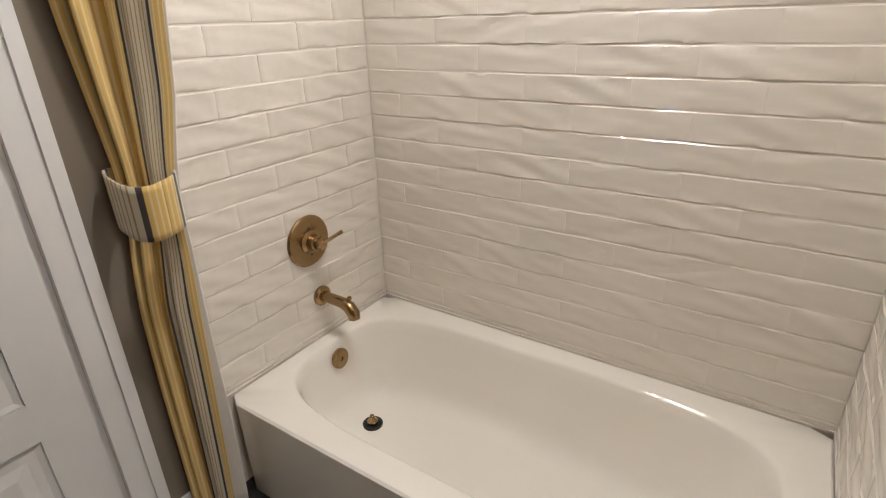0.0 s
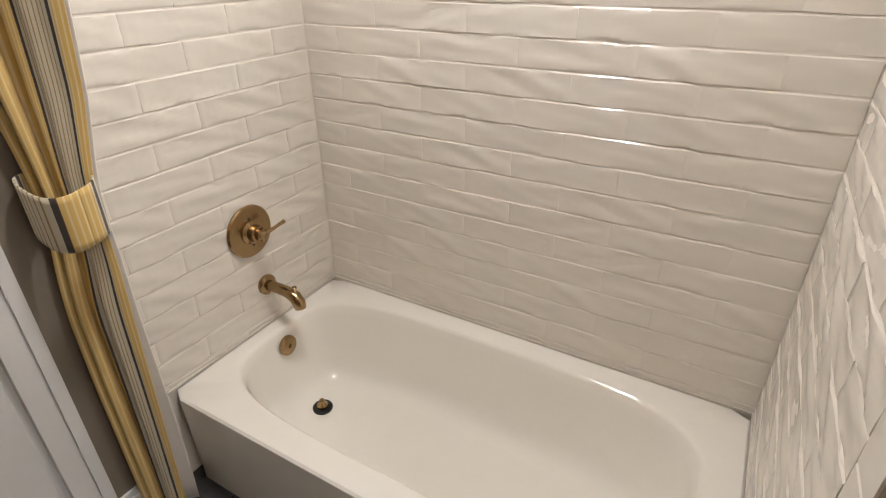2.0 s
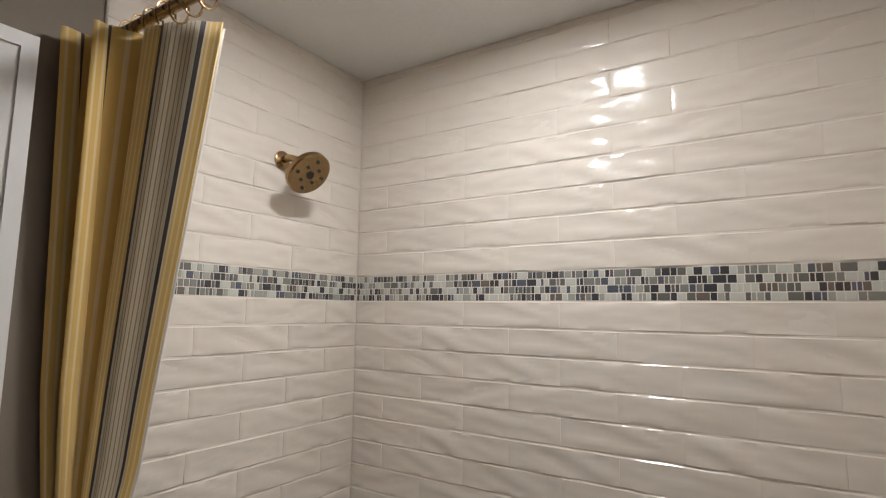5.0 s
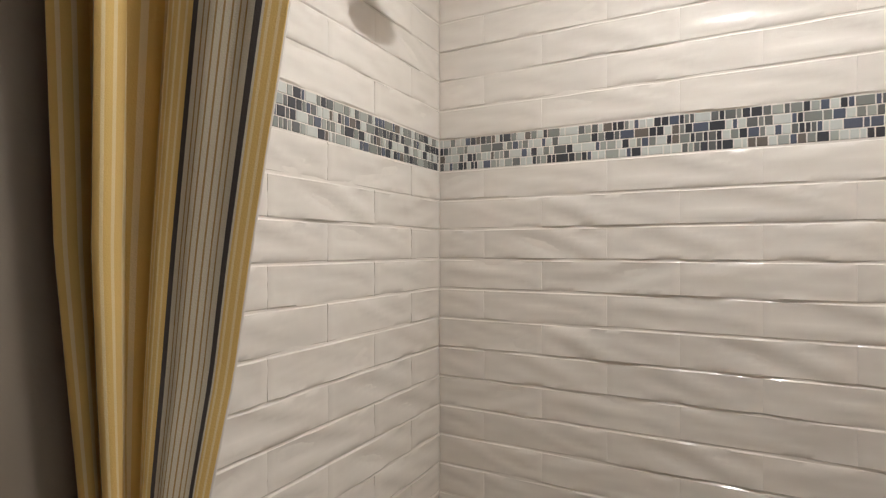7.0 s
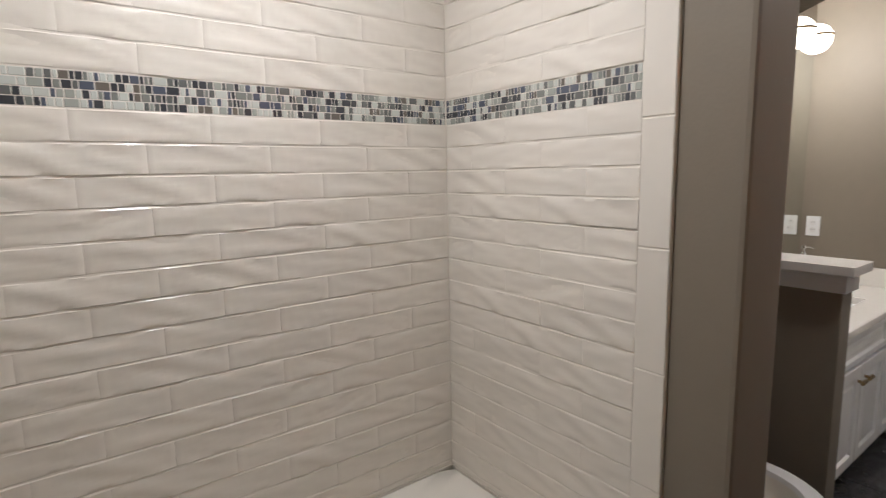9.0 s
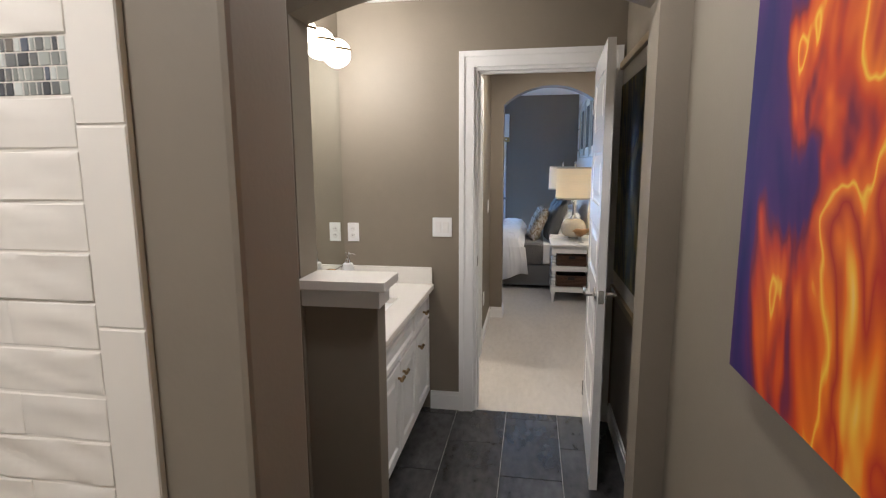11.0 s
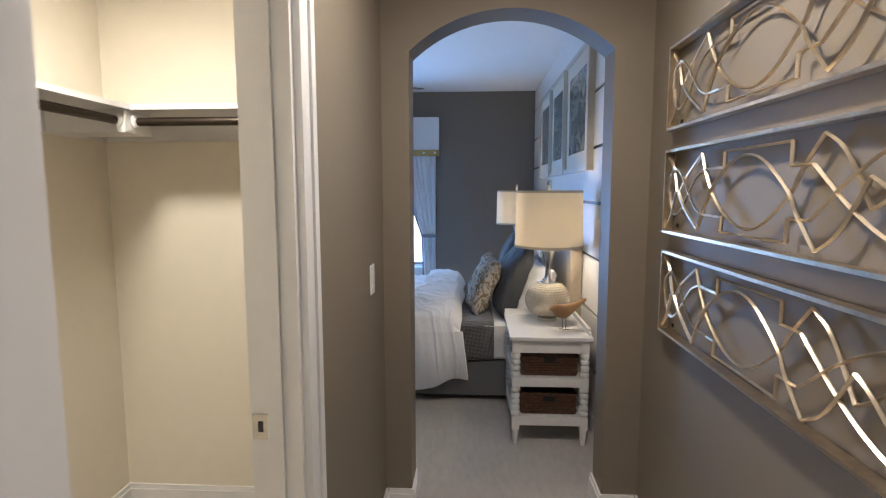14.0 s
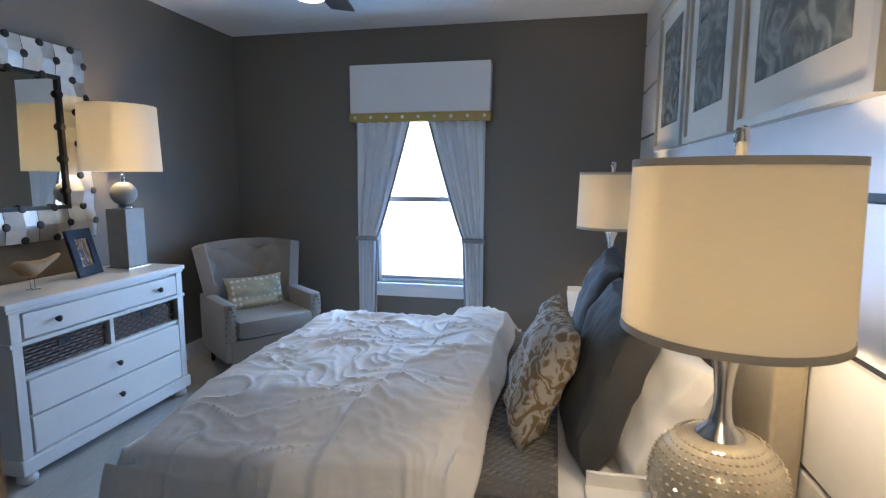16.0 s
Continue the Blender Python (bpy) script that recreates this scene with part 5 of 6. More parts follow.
def make_table_lamp(x, y, z):
    l = empty("table_lamp", "lit linen drum lamp on a pearly hobnail glass base", "table lamp", x, y, z, group="bedside lamps")
    part("foot", lathe([(0.060, 0.0), (0.062, 0.006), (0.062, 0.022), (0.056, 0.028)], 32), NICKEL, l, smooth=True)
    prof = [(0.055, 0.028)] + [(0.139 * math.sin(0.42 + 2.35 * i / 22) ** 0.8, 0.142 - 0.108 * math.cos(0.20 + 2.60 * i / 22)) for i in range(1, 23)]
    prof = [(r, zz) for r, zz in prof if zz > 0.028 or r < 0.06]
    body = part("glass_body", lathe(prof, 48), PEARL, l, smooth=True)
    # raised bead pattern in spiral rows
    hb = bmesh.new()
    rows = 15
    for k in range(rows):
        a = 0.50 + 2.10 * k / (rows - 1)
        r, zz = 0.139 * math.sin(0.42 + 2.35 * (a - 0.20) / 2.60) ** 0.8, 0.142 - 0.108 * math.cos(a)
        for i in range(44):
            t = 2 * math.pi * (i + 0.5 * (k % 2)) / 44
            s = 0.0058
            c = Vector((r * math.cos(t), r * math.sin(t), zz))
            out = Vector((math.cos(t), math.sin(t), -0.7 * math.cos(a))).normalized()
            q = out.to_track_quat("Z", "Y").to_matrix()
            vs = [hb.verts.new(c + q @ Vector(p)) for p in ((s, 0, 0), (0, s, 0), (-s, 0, 0), (0, -s, 0))]
            tip = hb.verts.new(c + out * 0.0042)
            for j in range(4):
                hb.faces.new((vs[j], vs[(j + 1) % 4], tip))
    o = part("bead_relief", hb, PEARL, body, smooth=True)
    o["kind"] = "stuff"
    part("neck", lathe([(0.050, 0.240), (0.046, 0.250), (0.026, 0.268), (0.018, 0.30), (0.017, 0.34), (0.022, 0.39), (0.036, 0.435), (0.040, 0.445), (0.036, 0.450), (0.010, 0.452)], 32), NICKEL, l, "silver flared neck", True)
    part("stem", lathe([(0.006, 0.45), (0.006, 0.82), (0.012, 0.83), (0.012, 0.85), (0.016, 0.86), (0.012, 0.885), (0.004, 0.89)], 14), CHROME, l, "chrome stem and finial", True)
    part("bulb", lathe([(0.014, 0.50), (0.016, 0.53), (0.030, 0.57), (0.030, 0.60), (0.018, 0.625), (0.003, 0.632)], 18), LAMPGLASS, l, "lit bulb", True).visible_shadow = False
    s = part("shade", lathe([(0.212, 0.472), (0.203, 0.82), (0.201, 0.82), (0.210, 0.472)], 64, cap=False), SHADE, l, "lit cream linen drum shade", True)
    for z0, z1, r in ((0.470, 0.486, 0.2135), (0.808, 0.823, 0.2045)):
        part("trim_band", lathe([(r - 0.004, z0), (r, z0), (r - 0.0005, z1), (r - 0.004, z1)], 64, cap=False), SHADETAPE, s, "taupe trim band", True)
    part("spider", tube([(-0.2, 0, 0.806), (0, 0, 0.802), (0.2, 0, 0.806)], 0.002, 6), NICKEL, s)
    lamp("table_lamp_light", "POINT", pose(x, y, z + 0.60), 11, LAMPWARM, 0.04)


make_table_lamp(7.03, -1.892, 0.651)
make_table_lamp(9.36, -1.88, 0.651)


def make_bird(label, m, material, s=1.0):
    b = tagged(new("carved_bird"), label, "figurine")
    b.matrix_world = m
    pts = [(-0.092, 0, 0.108), (-0.076, 0, 0.112), (-0.056, 0, 0.113), (-0.03, 0, 0.098), (0.0, 0, 0.090), (0.03, 0, 0.097), (0.065, 0, 0.106), (0.10, 0, 0.118), (0.135, 0, 0.134), (0.148, 0, 0.139)]
    rad = [0.003, 0.010, 0.023, 0.034, 0.037, 0.030, 0.020, 0.014, 0.010, 0.004]
    part("body", tube([(x * s, y, z * s) for x, y, z in pts], [r * s for r in rad], 16), material, b, smooth=True)
    for y in (-0.012, 0.012):
        part("leg", tube([(0.004 * s, y * s, 0.062 * s), (0.006 * s, y * s, 0.004 * s)], 0.0016, 6), DARK, b, "thin dark wire leg")
        part("foot", tube([(-0.014 * s, y * s, 0.002), (0.006 * s, y * s, 0.003), (0.022 * s, y * s * 1.8, 0.002)], 0.0018, 6), DARK, b, "dark wire foot")


make_bird("carved brown wooden bird on wire legs", pose(6.80, -1.955, 0.651, 0, 0, -58), WOOD, 1.2)

# pictures above the bed
for k, (xa, xb) in enumerate(((7.04, 7.86), (7.94, 8.63), (8.70, 9.40))):
    f = tagged(new("framed_print"), "botanical print in a wide pale silver frame", "picture", "prints above the bed")
    w, h = xb - xa, 0.80
    f.matrix_world = pose(xa, -2.157, 1.60)
    part("frame", boxes((0, 0, 0, 0.03, 0.042, h), (w - 0.03, 0, 0, w, 0.042, h), (0.03, 0, 0, w - 0.03, 0.042, 0.03), (0.03, 0, h - 0.03, w - 0.03, 0.042, h)), FRAMEW, f)
    part("mat_board", boxes((0.03, 0.004, 0.03, w - 0.03, 0.028, h - 0.03)), MATBOARD, f, "cream mat board")
    part("print", boxes((0.13, 0.0285, 0.13, w - 0.13, 0.030, h - 0.13)), BOTANIC, f, "grey green botanical print")


# dresser
def make_dresser():
    d = empty("dresser", "white painted dresser with drawers and two wicker baskets", "dresser", 7.70, 1.285, 0)
    W, D, Hh = 1.12, 0.45, 0.872
    part("top", boxes((-0.02, -D - 0.02, Hh - 0.03, W + 0.02, 0, Hh)), WHITEWOOD, d, bevel=0.006)
    part("moulding", boxes((-0.01, -D - 0.01, Hh - 0.045, W + 0.01, 0, Hh - 0.031), (-0.012, -D - 0.014, Hh - 0.205, W + 0.012, 0, Hh - 0.185)), WHITEWOOD, d, bevel=0.003)
    for nm, b in (("side_panel", (0, -D, 0.06, 0.02, 0, Hh - 0.045)), ("side_panel", (W - 0.02, -D, 0.06, W, 0, Hh - 0.045)), ("back_panel", (0.02, -0.02, 0.06, W - 0.02, 0, Hh - 0.045)),
                  ("bottom_rail", (0.02, -D + 0.003, 0.06, W - 0.02, -0.02, 0.13)), ("drawer_case", (0.02, -D + 0.02, 0.13, W - 0.02, -0.02, 0.504)), ("shelf_board", (0.02, -D + 0.003, 0.505, W - 0.02, -0.02, 0.52)), ("upper_case", (0.02, -D + 0.02, Hh - 0.19, W - 0.02, -0.02, Hh - 0.046)), ("divider", (W / 2 - 0.012, -D + 0.004, 0.521, W / 2 + 0.012, -0.02, Hh - 0.206))):
        part(nm, boxes(b), WHITEWOOD, d)
    for x in (0, W - 0.05):
        part("corner_post", boxes((x, -D - 0.008, 0.06, x + 0.05, -D - 0.0005, Hh - 0.046)), WHITEWOOD, d, bevel=0.003)
    part("plinth", boxes((-0.015, -D - 0.02, 0.06, W + 0.015, -0.002, 0.135)), WHITEWOOD, d, bevel=0.008)

    def knob(x, z, p):
        part("knob", lathe([(0.006, 0), (0.006, 0.012), (0.015, 0.018), (0.016, 0.026), (0.010, 0.032), (0.003, 0.034)], 16, m=pose(x, -D - 0.012, z, 90, 0, 0)), PEWTER, p, "dark pewter knob", True)

    for z0, z1, ks in ((Hh - 0.175, Hh - 0.06, (0.22, W - 0.22)), (0.33, 0.497, (W / 2,)), (0.145, 0.32, (W / 2,))):
        p = part("drawer_front", boxes((0.06, -D - 0.012, z0, W - 0.06, -D + 0.018, z1)), WHITEWOOD, d, bevel=0.004)
        for k in ks:
            knob(k, (z0 + z1) / 2, p)
    for x in (0.03, W - 0.05):
        for y in (-D - 0.0 + 0.03, -0.05):
            part("bun_foot", lathe([(0.028, 0), (0.042, 0.012), (0.045, 0.03), (0.036, 0.052), (0.03, 0.061)], 20, m=pose(x + 0.01, y, 0)), WHITEWOOD, d, smooth=True)
    for x in (0.288, W - 0.288):
        b = wicker_basket("storage_basket", "dark woven wicker basket in the dresser opening", pose(7.70 + x, 1.285 - D / 2, 0.5205, 0, 0, 90), 0.38, 0.48, 0.135)


make_dresser()


SILVERLEAF = mat("antique_silver_leaf", (0.78, 0.77, 0.74), 0.30, 0.85, var=0.12, scale=25)


def make_deco_mirror():
    m = empty("wall_mirror", "square wall mirror in a faceted silver mosaic frame", "mirror", 7.70, 1.298, 1.078)
    S, Hh, w = 0.945, 1.10, 0.172
    part("glass", boxes((w, -0.02, w, S - w, -0.016, Hh - w)), MIRROR, m)
    part("backing", boxes((0.01, -0.0155, 0.01, S - 0.01, 0, Hh - 0.01)), DARK, m)
    bm = bmesh.new()
    n, cell = 5, S / 5

    def star(cx, cz, a):
        ctr = bm.verts.new((cx, -0.052, cz))
        rim = []
        for k in range(8):
            t = k * math.pi / 4
            r = a * (0.70 if k % 2 else 0.485)
            rim.append(bm.verts.new((cx + r * math.cos(t), -0.022 + (0.004 if k % 2 else -0.012), cz + r * math.sin(t))))
        for k in range(8):
            bm.faces.new((ctr, rim[k], rim[(k + 1) % 8]))

    nz = round(Hh / cell)
    for i in range(n):
        for k in range(nz):
            if i in (0, n - 1) or k in (0, nz - 1):
                star(cell * (i + 0.5), Hh * (k + 0.5) / nz, cell)
    bmesh.ops.recalc_face_normals(bm, faces=list(bm.faces))
    part("mosaic_frame", bm, SILVERLEAF, m, "faceted mirror mosaic frame")
    part("inner_edge", boxes((w, -0.036, w, w + 0.022, -0.0205, Hh - w), (S - w - 0.022, -0.036, w, S - w, -0.0205, Hh - w), (w + 0.022, -0.036, w, S - w - 0.022, -0.0205, w + 0.022), (w + 0.022, -0.036, Hh - w - 0.022, S - w - 0.022, -0.0205, Hh - w)), DARK, m, "dark strip along the frame's inner edge")
    ch = Hh / nz
    stud = bpy.data.meshes.new("inlay")
    sb = lathe([(0.021, 0.0), (0.021, 0.008), (0.015, 0.012), (0.002, 0.013)], 18, m=pose(0, 0, 0, 90, 0, 0))
    sb.to_mesh(stud)
    sb.free()
    stud.materials.append(DARK)
    spots = set()
    for i in range(n):
        for k in range(nz):
            if i in (0, n - 1) or k in (0, nz - 1):
                for di, dk in ((0.5, 0), (0.5, 1), (0, 0.5), (1, 0.5)):
                    spots.add((min(max(cell * (i + di), 0.014), S - 0.014), min(max(ch * (k + dk), 0.014), Hh - 0.014)))
    for sx, sz in sorted(spots):
        ob = new("inlay", stud)
        ob.parent = m
        ob.location = (sx, -0.033, sz)


make_deco_mirror()


def make_dresser_lamp():
    x, y, z = 8.66, 1.07, 0.873
    l = empty("table_lamp", "lit drum lamp on a grey plinth with a ball", "table lamp", x, y, z)
    part("foot", boxes((-0.095, -0.085, 0, 0.095, 0.085, 0.012)), CHROME, l, "clear base plate", bevel=0.003)
    part("plinth", boxes((-0.075, -0.07, 0.0125, 0.075, 0.07, 0.37)), GREYSTONE, l, bevel=0.004)
    part("cap", lathe([(0.05, 0.371), (0.05, 0.382), (0.03, 0.39)], 24), NICKEL, l, smooth=True)
    part("ball", lathe([(max(0.075 * math.sin(math.pi * (i + 0.6) / 15.2), 0.01), 0.462 - 0.072 * math.cos(math.pi * (i + 0.6) / 15.2)) for i in range(15)], 32), GREYSTONE, l, smooth=True)
    part("stem", lathe([(0.012, 0.53), (0.012, 0.575), (0.006, 0.58), (0.006, 1.0), (0.012, 1.005), (0.004, 1.02)], 12), NICKEL, l, smooth=True)
    s = part("shade", lathe([(0.222, 0.595), (0.210, 0.985), (0.208, 0.985), (0.220, 0.595)], 64, cap=False), SHADE, l, "lit cream linen drum shade", True)
    part("spider", tube([(-0.2, 0, 0.975), (0, 0, 0.973), (0.2, 0, 0.975)], 0.002, 6), NICKEL, s)
    lamp("table_lamp_light", "POINT", pose(x, y, z + 0.72), 10, LAMPWARM, 0.04)


make_dresser_lamp()
ph = tagged(new("photo_frame"), "navy photo frame leaning on its easel on the dresser", "photo frame")
ph.matrix_world = pose(8.37, 1.06, 0.876, -14, 0, 12)
part("frame", boxes((-0.10, -0.009, 0, -0.052, 0.009, 0.27), (0.052, -0.009, 0, 0.10, 0.009, 0.27), (-0.052, -0.009, 0, 0.052, 0.009, 0.055), (-0.052, -0.009, 0.215, 0.052, 0.009, 0.27)), BLUEFRAME, ph)
part("picture", boxes((-0.052, -0.003, 0.055, 0.052, 0.003, 0.215)), art_canvas("photo_print", [(0.35, (0.30, 0.16, 0.05, 1)), (0.5, (0.02, 0.03, 0.05, 1)), (0.6, (0.45, 0.40, 0.33, 1))], 9), ph, "small photo print")
part("easel", boxes((-0.02, 0.01, 0.02, 0.02, 0.016, 0.2)), DARK, ph)
make_bird("carved driftwood shorebird figure on the dresser", pose(7.98, 1.02, 0.873, 0, 0, 0), WOOD, 1.15)


# armchair
def make_chair():
    c = empty("wing_chair", "taupe tufted wing armchair with nailhead trim", "armchair", 9.50, 0.70, 0, -38)
    # local: sits along x, faces -y... the back stands at +y
    part("seat_base", boxes((-0.33, -0.34, 0.14, 0.33, 0.30, 0.30)), TAUPEUPH, c, bevel=0.02, smooth=True)
    part("seat_cushion", boxes((-0.28, -0.37, 0.302, 0.28, 0.22, 0.44)), TAUPEUPH, c, bevel=0.045, smooth=True)

    def back(u, v):
        a = 2 * u - 1
        z = 0.28 + 0.64 * v + 0.012 * math.cos(a * 3)
        half = 0.325 + 0.095 * v
        wrap = 0.24 * abs(a) ** 3.2
        tuft = 0.0
        if 0.25 < v < 0.95:
            tuft = 0.012 * (math.cos(a * math.pi * 4) * math.cos(v * math.pi * 7) - 1) * (1 - abs(a) ** 4)
        return (half * math.sin(a * 1.35) / math.sin(1.35), 0.27 + 0.12 * v - wrap + tuft * -1.0, z)

    ob = part("wing_back", grid(60, 40, back), TAUPEUPH, c, "tufted wing back", True)
    mod = ob.modifiers.new("thickness", "SOLIDIFY")
    mod.thickness, mod.offset = 0.085, 1
    bv = ob.modifiers.new("round", "BEVEL")
    bv.width, bv.segments = 0.03, 3
    for s in (-1, 1):
        x0, x1 = sorted((s * 0.275, s * 0.37))
        part("arm", boxes((x0, -0.33, 0.14, x1, 0.24, 0.565)), TAUPEUPH, c, bevel=0.035, smooth=True)
        nb = bmesh.new()
        for k in range(16):
            lathe([(0.006, 0), (0.004, 0.004)], 8, nb, pose(s * 0.322 + 0.035 * math.cos(math.pi * k / 15), -0.331, 0.30 + 0.24 * math.sin(math.pi * k / 15), 90, 0, 0))
        part("nailheads", nb, PEWTER, c, "row of dark nailheads")
        for y in (-0.28, 0.26):
            part("leg", lathe([(0.014, 0), (0.024, 0.14)], 10, m=pose(s * 0.28, y, 0)), DARK, c, "dark tapered leg")
    return c


make_chair()
pillow("lumbar_pillow", "small lattice print lumbar pillow on the armchair", pose(9.50, 0.70, 0.55, 0, 0, -38) @ pose(0, 0.06, 0.0, -18, 0, 0), 0.46, 0.26, 0.13, LATTICE, seed=8)


# ceiling fan
def make_fan():
    f = empty("ceiling_fan", "dark ceiling fan with a lit light kit", "ceiling fan", 8.20, -0.42, H2)
    part("canopy", lathe([(0.07, 0), (0.07, -0.03), (0.02, -0.06)], 28), PEWTER, f, smooth=True)
    part("downrod", lathe([(0.012, -0.055), (0.012, -0.24)], 12), PEWTER, f)
    part("motor", lathe([(0.03, -0.22), (0.10, -0.24), (0.115, -0.27), (0.115, -0.33), (0.095, -0.36), (0.085, -0.365)], 36), PEWTER, f, smooth=True)
    part("light_bowl", lathe([(0.085, -0.366), (0.092, -0.38), (0.088, -0.405), (0.06, -0.425), (0.005, -0.432)], 36), LAMPGLASS, f, "lit white glass bowl", True).visible_shadow = False
    for k in range(5):
        m = pose(0, 0, -0.29, 0, 0, 8 + 72 * k)
        bm = grid(14, 3, lambda u, v: (0.16 + 0.44 * u, (v - 0.5) * (0.09 + 0.05 * math.sin(u * 2.2)), 0.016 * (v - 0.5)))
        for v in bm.verts:
            v.co = m @ v.co
        b = part("blade", bm, FANW, f, "dark walnut blade")
        mod = b.modifiers.new("thickness", "SOLIDIFY")
        mod.thickness = 0.007
        part("blade_iron", tube([m @ Vector((0.09, 0, 0)), m @ Vector((0.20, 0, 0.004))], 0.012, 8), PEWTER, b)
    lamp("fan_lamp", "POINT", pose(8.24, -0.40, H2 - 0.46), 3.4, WARM, 0.06)


make_fan()

# ---- wall tiles, mosaic band and floor tiles ----
ROW, TLEN, TH, BAND0, BAND1 = 0.0777, 0.307, 0.0757, 1.612, 1.695
meshes = {}


def tile_mesh(w, h, t, material, ch=0.0022):
    key = (round(w, 3), round(h, 3), t, material.name)
    if key in meshes:
        return meshes[key]
    vs = [(x, 0, z) for z in (0, h) for x in (0, w)]
    vs += [(x, -t + ch * 0.8, z) for z in (0, h) for x in (0, w)]
    cx = min(ch, 0.0009)
    vs += [(x, -t, z) for z in (ch, h - ch * 1.3) for x in (cx, w - cx)]
    fs = [(4, 5, 1, 0), (6, 2, 3, 7), (4, 0, 2, 6), (5, 7, 3, 1), (8, 9, 5, 4), (10, 6, 7, 11), (8, 4, 6, 10), (9, 11, 7, 5), (8, 10, 11, 9)]
    me = bpy.data.meshes.new("tile")
    me.from_pydata(vs, [], [f[::-1] for f in fs])
    me.materials.append(material)
    me.update()
    meshes[key] = me
    return me


def lay(name, me, parent, m):
    ob = new(name, me)
    ob.parent = parent
    ob.matrix_world = m
    return ob


def wavy_mesh(w, h, seed, x_from):
    """A glazed tile with a hand-pressed, windswept face; x_from is where the piece begins in its tile."""
    key = (round(w, 3), round(h, 3), seed, round(x_from, 3))
    if key in meshes:
        return meshes[key]
    t, ch, cx = 0.0072, 0.0028, 0.0006
    nu, nv = max(2, round(w / 0.0165)), 7
    xs = [0.0, cx] + [cx + (w - 2 * cx) * i / nu for i in range(1, nu)] + [w - cx, w]
    zs = [0.0, ch] + [ch + (h - 2 * ch) * i / nv for i in range(1, nv)] + [h - ch, h]
    lean = (0.10, 0.22, 0.05, 0.30, 0.16, 0.26, -0.06, 0.20)[seed % 8]

    def face(x, z):
        X, s = x + x_from, seed * 3.7
        q = z + lean * X + 0.010 * noise.noise(Vector((X * 9, z * 10, s)))
        soft = noise.noise(Vector((X * 6.5 + s, q * 24, s * 0.7)))
        crest = 1 - abs(noise.noise(Vector((X * 4.2 + 2 * s, q * 30 + 5, s * 1.3)))) * 3.2
        edge = noise.noise(Vector((X * 8 + s, z * 14, s + 9)))
        end = 0.30 + 0.70 * smooth01(min(x, w - x) / 0.04)
        return end * (0.0040 * soft + 0.0034 * max(crest, 0) ** 2 + 0.0013 * edge)

    vs, fs = [], []
    for z in zs:
        for x in xs:
            rim = (0.0019 if z in (zs[0], zs[-1]) else 0) + (0.0002 if x in (xs[0], xs[-1]) else 0)
            vs.append((x, -t - face(x, z) + rim, z))
    nx, nz = len(xs), len(zs)
    for j in range(nz - 1):
        for i in range(nx - 1):
            k = j * nx + i
            fs.append((k, k + 1, k + nx + 1, k + nx))
    loop = list(range(nx)) + [j * nx + nx - 1 for j in range(1, nz)] + [(nz - 1) * nx + i for i in range(nx - 2, -1, -1)] + [j * nx for j in range(nz - 2, 0, -1)]
    base = len(vs)
    vs += [(vs[k][0], 0, vs[k][2]) for k in loop]
    for i in range(len(loop)):
        j = (i + 1) % len(loop)
        fs.append((loop[j], loop[i], base + i, base + j))
    me = bpy.data.meshes.new("tile")
    me.from_pydata(vs, [], fs)
    me.materials.append(TILE)
    for p in me.polygons:
        p.use_smooth = True
    me.set_sharp_from_angle(angle=radians(26))
    me.update()
    meshes[key] = me
    return me


def tile_rows(parent, base, length, joints_down, joints_up):
    """base: pose whose x runs along the wall and whose -y looks into the room."""
    def row(z, h, j0):
        edges = [0.0] + [j0 + TLEN * i for i in range(-1, 8) if 0.012 < j0 + TLEN * i < length - 0.012] + [length]
        for a, b in zip(edges, edges[1:]):
            g = 0.0014
            x_from = TLEN - (b - a) if a == 0.0 and b - a < TLEN - 0.01 else 0.0
            lay("tile", wavy_mesh(b - a - 0.0003, h - 2 * g, random.randrange(12), x_from), parent, base @ pose(a + 0.00015, random.uniform(-0.0004, 0.0004), z + g, random.uniform(-0.4, 0.4), 0, random.uniform(-0.1, 0.1)))
    k = 1
    while BAND0 - ROW * k > RIM - 0.07:
        z = BAND0 - ROW * k
        h = ROW
        if z < RIM + 0.003:
            h, z = z + ROW - (RIM + 0.003), RIM + 0.003
        if h > 0.012:
            row(z, h, joints_down[(k - 1) % 2])
        k += 1
    z, k = BAND1 + 0.001, 0
    while z < H1 - 0.012:
        row(z, min(ROW, H1 - z), joints_up[k % 2])
        z += ROW
        k += 1


BACK = pose(0, 0.008, 0)
LEFT = pose(-0.008, -0.868, 0, 0, 0, 90)
RIGHT = pose(1.528, 0, 0, 0, 0, -90)
tile_rows(wall_tub_back, BACK, 1.52, (0.129, 0.282), (0.282, 0.129))
tile_rows(wall_tub_faucet, LEFT, 0.868, (0.868 - 0.759, 0.868 - 0.605), (0.868 - 0.605, 0.868 - 0.759))
tile_rows(wall_tub_foot, RIGHT, 0.758, (0.293, 0.135), (0.135, 0.293))
z = 0.955 - 2 * TLEN
while z < H1:
    a, b = max(z, 0.0), min(z + TLEN, H1)
    lay("edge_tile", tile_mesh(0.080, b - a - 0.0022, 0.008, TILE), wall_tub_foot, RIGHT @ pose(0.761, 0, a + 0.001))
    z += TLEN

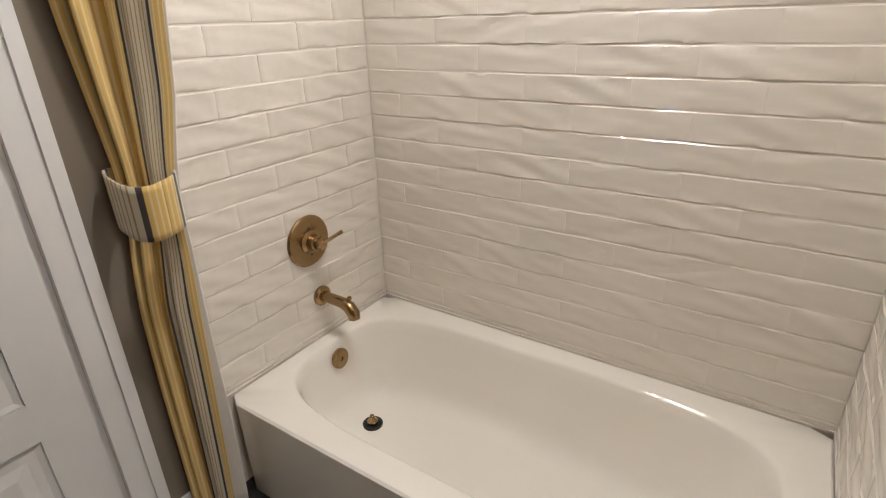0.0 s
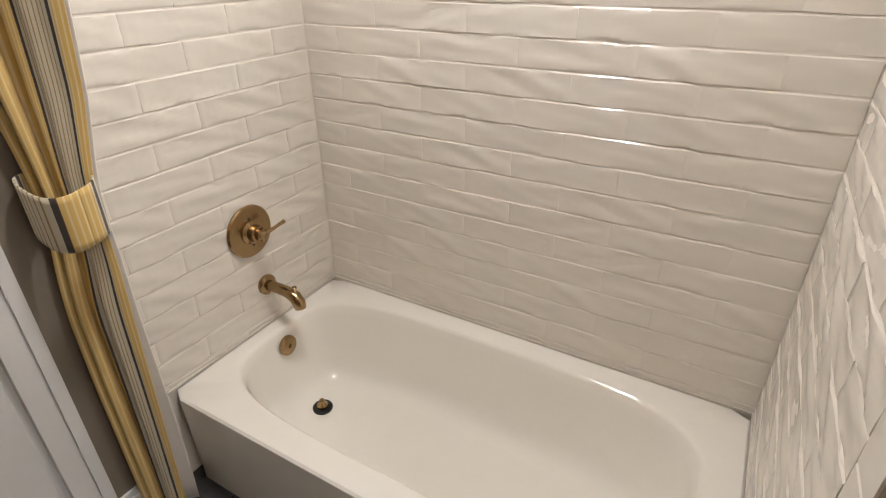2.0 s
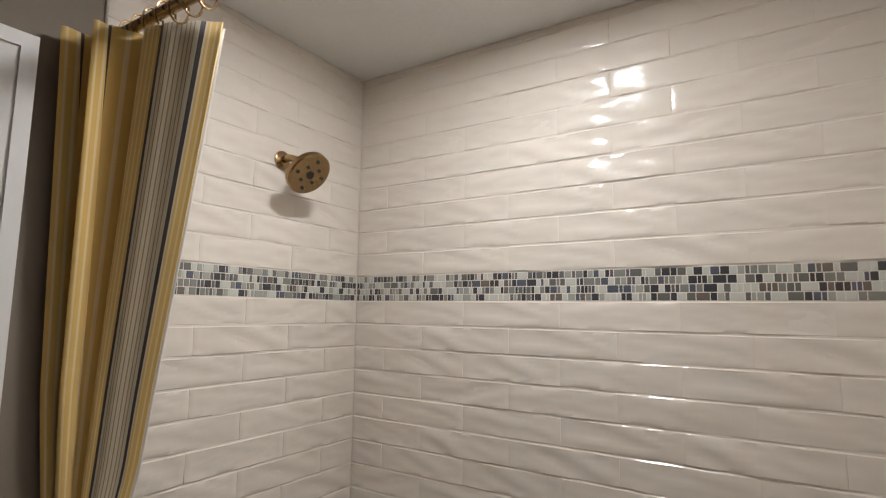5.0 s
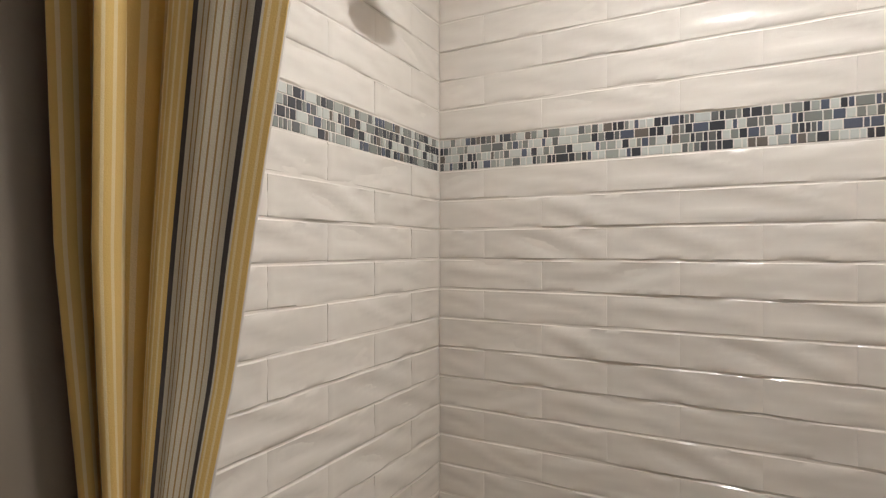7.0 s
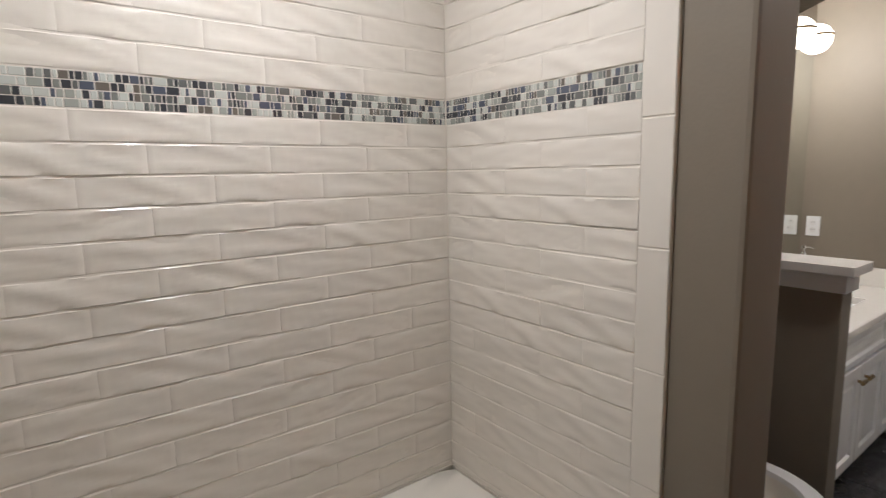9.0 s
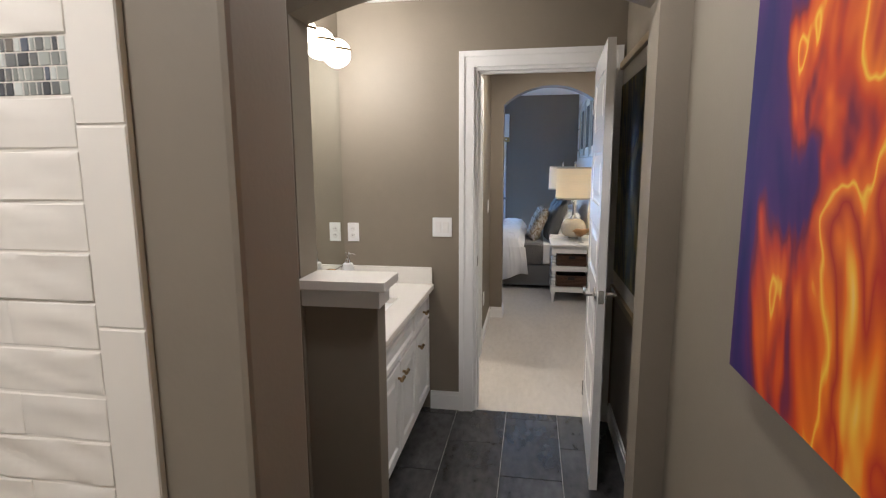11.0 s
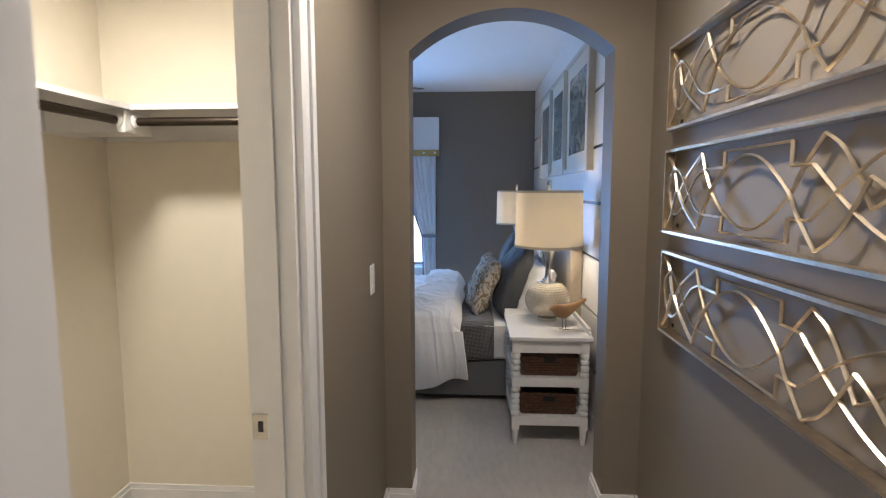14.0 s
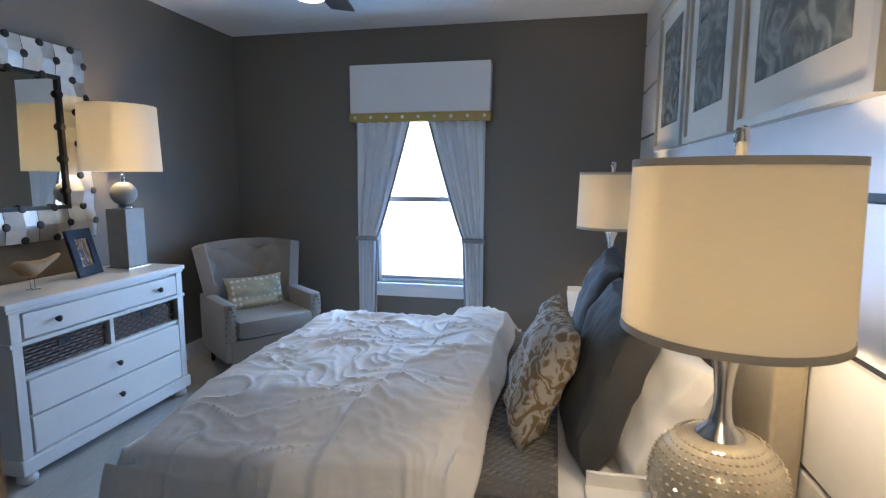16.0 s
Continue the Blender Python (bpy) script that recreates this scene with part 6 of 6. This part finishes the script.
random.seed(4)
mos = mat("glass_stone_mosaic", (0.4, 0.4, 0.4), 0.18, var=0.0, coat=0.4)
nt = mos.node_tree
info, ramp = nt.nodes.new("ShaderNodeObjectInfo"), nt.nodes.new("ShaderNodeValToRGB")
ramp.color_ramp.interpolation = "CONSTANT"
cols = [(0.0, (0.58, 0.60, 0.56, 1)), (0.25, (0.36, 0.375, 0.34, 1)), (0.35, (0.23, 0.24, 0.22, 1)), (0.48, (0.14, 0.145, 0.14, 1)), (0.62, (0.10, 0.115, 0.15, 1)), (0.74, (0.055, 0.058, 0.066, 1)), (0.93, (0.16, 0.14, 0.12, 1))]
e = ramp.color_ramp.elements
e[0].position, e[0].color = cols[0]
e[1].position, e[1].color = cols[1]
for p, c in cols[2:]:
    e.new(p).color = c
nt.links.new(info.outputs["Random"], ramp.inputs[0])
nt.links.new(ramp.outputs[0], nt.nodes["Principled BSDF"].inputs["Base Color"])


def mosaic(parent, base, length):
    rows = 4
    h = (BAND1 - BAND0) / rows
    widths = (0.0095, 0.0105, 0.0105, 0.0125, 0.0155, 0.0155, 0.0155, 0.0155, 0.021, 0.021, 0.031)
    for r in range(rows):
        x = 0.001
        while x < length - 0.006:
            w = random.choice(widths)
            if x + w > length - 0.006:
                w = length - x - 0.001
            lay("mosaic_tile", tile_mesh(round(w - 0.0022, 4), h - 0.0022, 0.0068, mos, 0.001), parent, base @ pose(x, 0, BAND0 + r * h + 0.0014))
            x += w


mosaic(wall_tub_back, BACK, 1.52)
mosaic(wall_tub_faucet, LEFT, 0.868)
mosaic(wall_tub_foot, RIGHT, 0.758)

floor = bpy.data.objects["floor_bath"]
FW, FL = 0.305, 0.61
y, r = -1.90, 0
while y < 0.0:
    x = -0.12 - (0.305 if r % 2 else 0.0)
    while x < 3.93:
        x0, x1 = max(x, -0.12), min(x + FL, 3.93)
        y1 = min(y + FW, 0.0)
        if x1 - x0 > 0.03 and not (x1 < 1.53 and y > -0.77):
            me = tile_mesh(x1 - x0 - 0.005, y1 - y - 0.005, 0.012, FLOORTILE, 0.0015)
            lay("floor_tile", me, floor, pose(x0 + 0.002, y + 0.002, -0.012, -90, 0, 0))
        x += FL
    y += FW
    r += 1
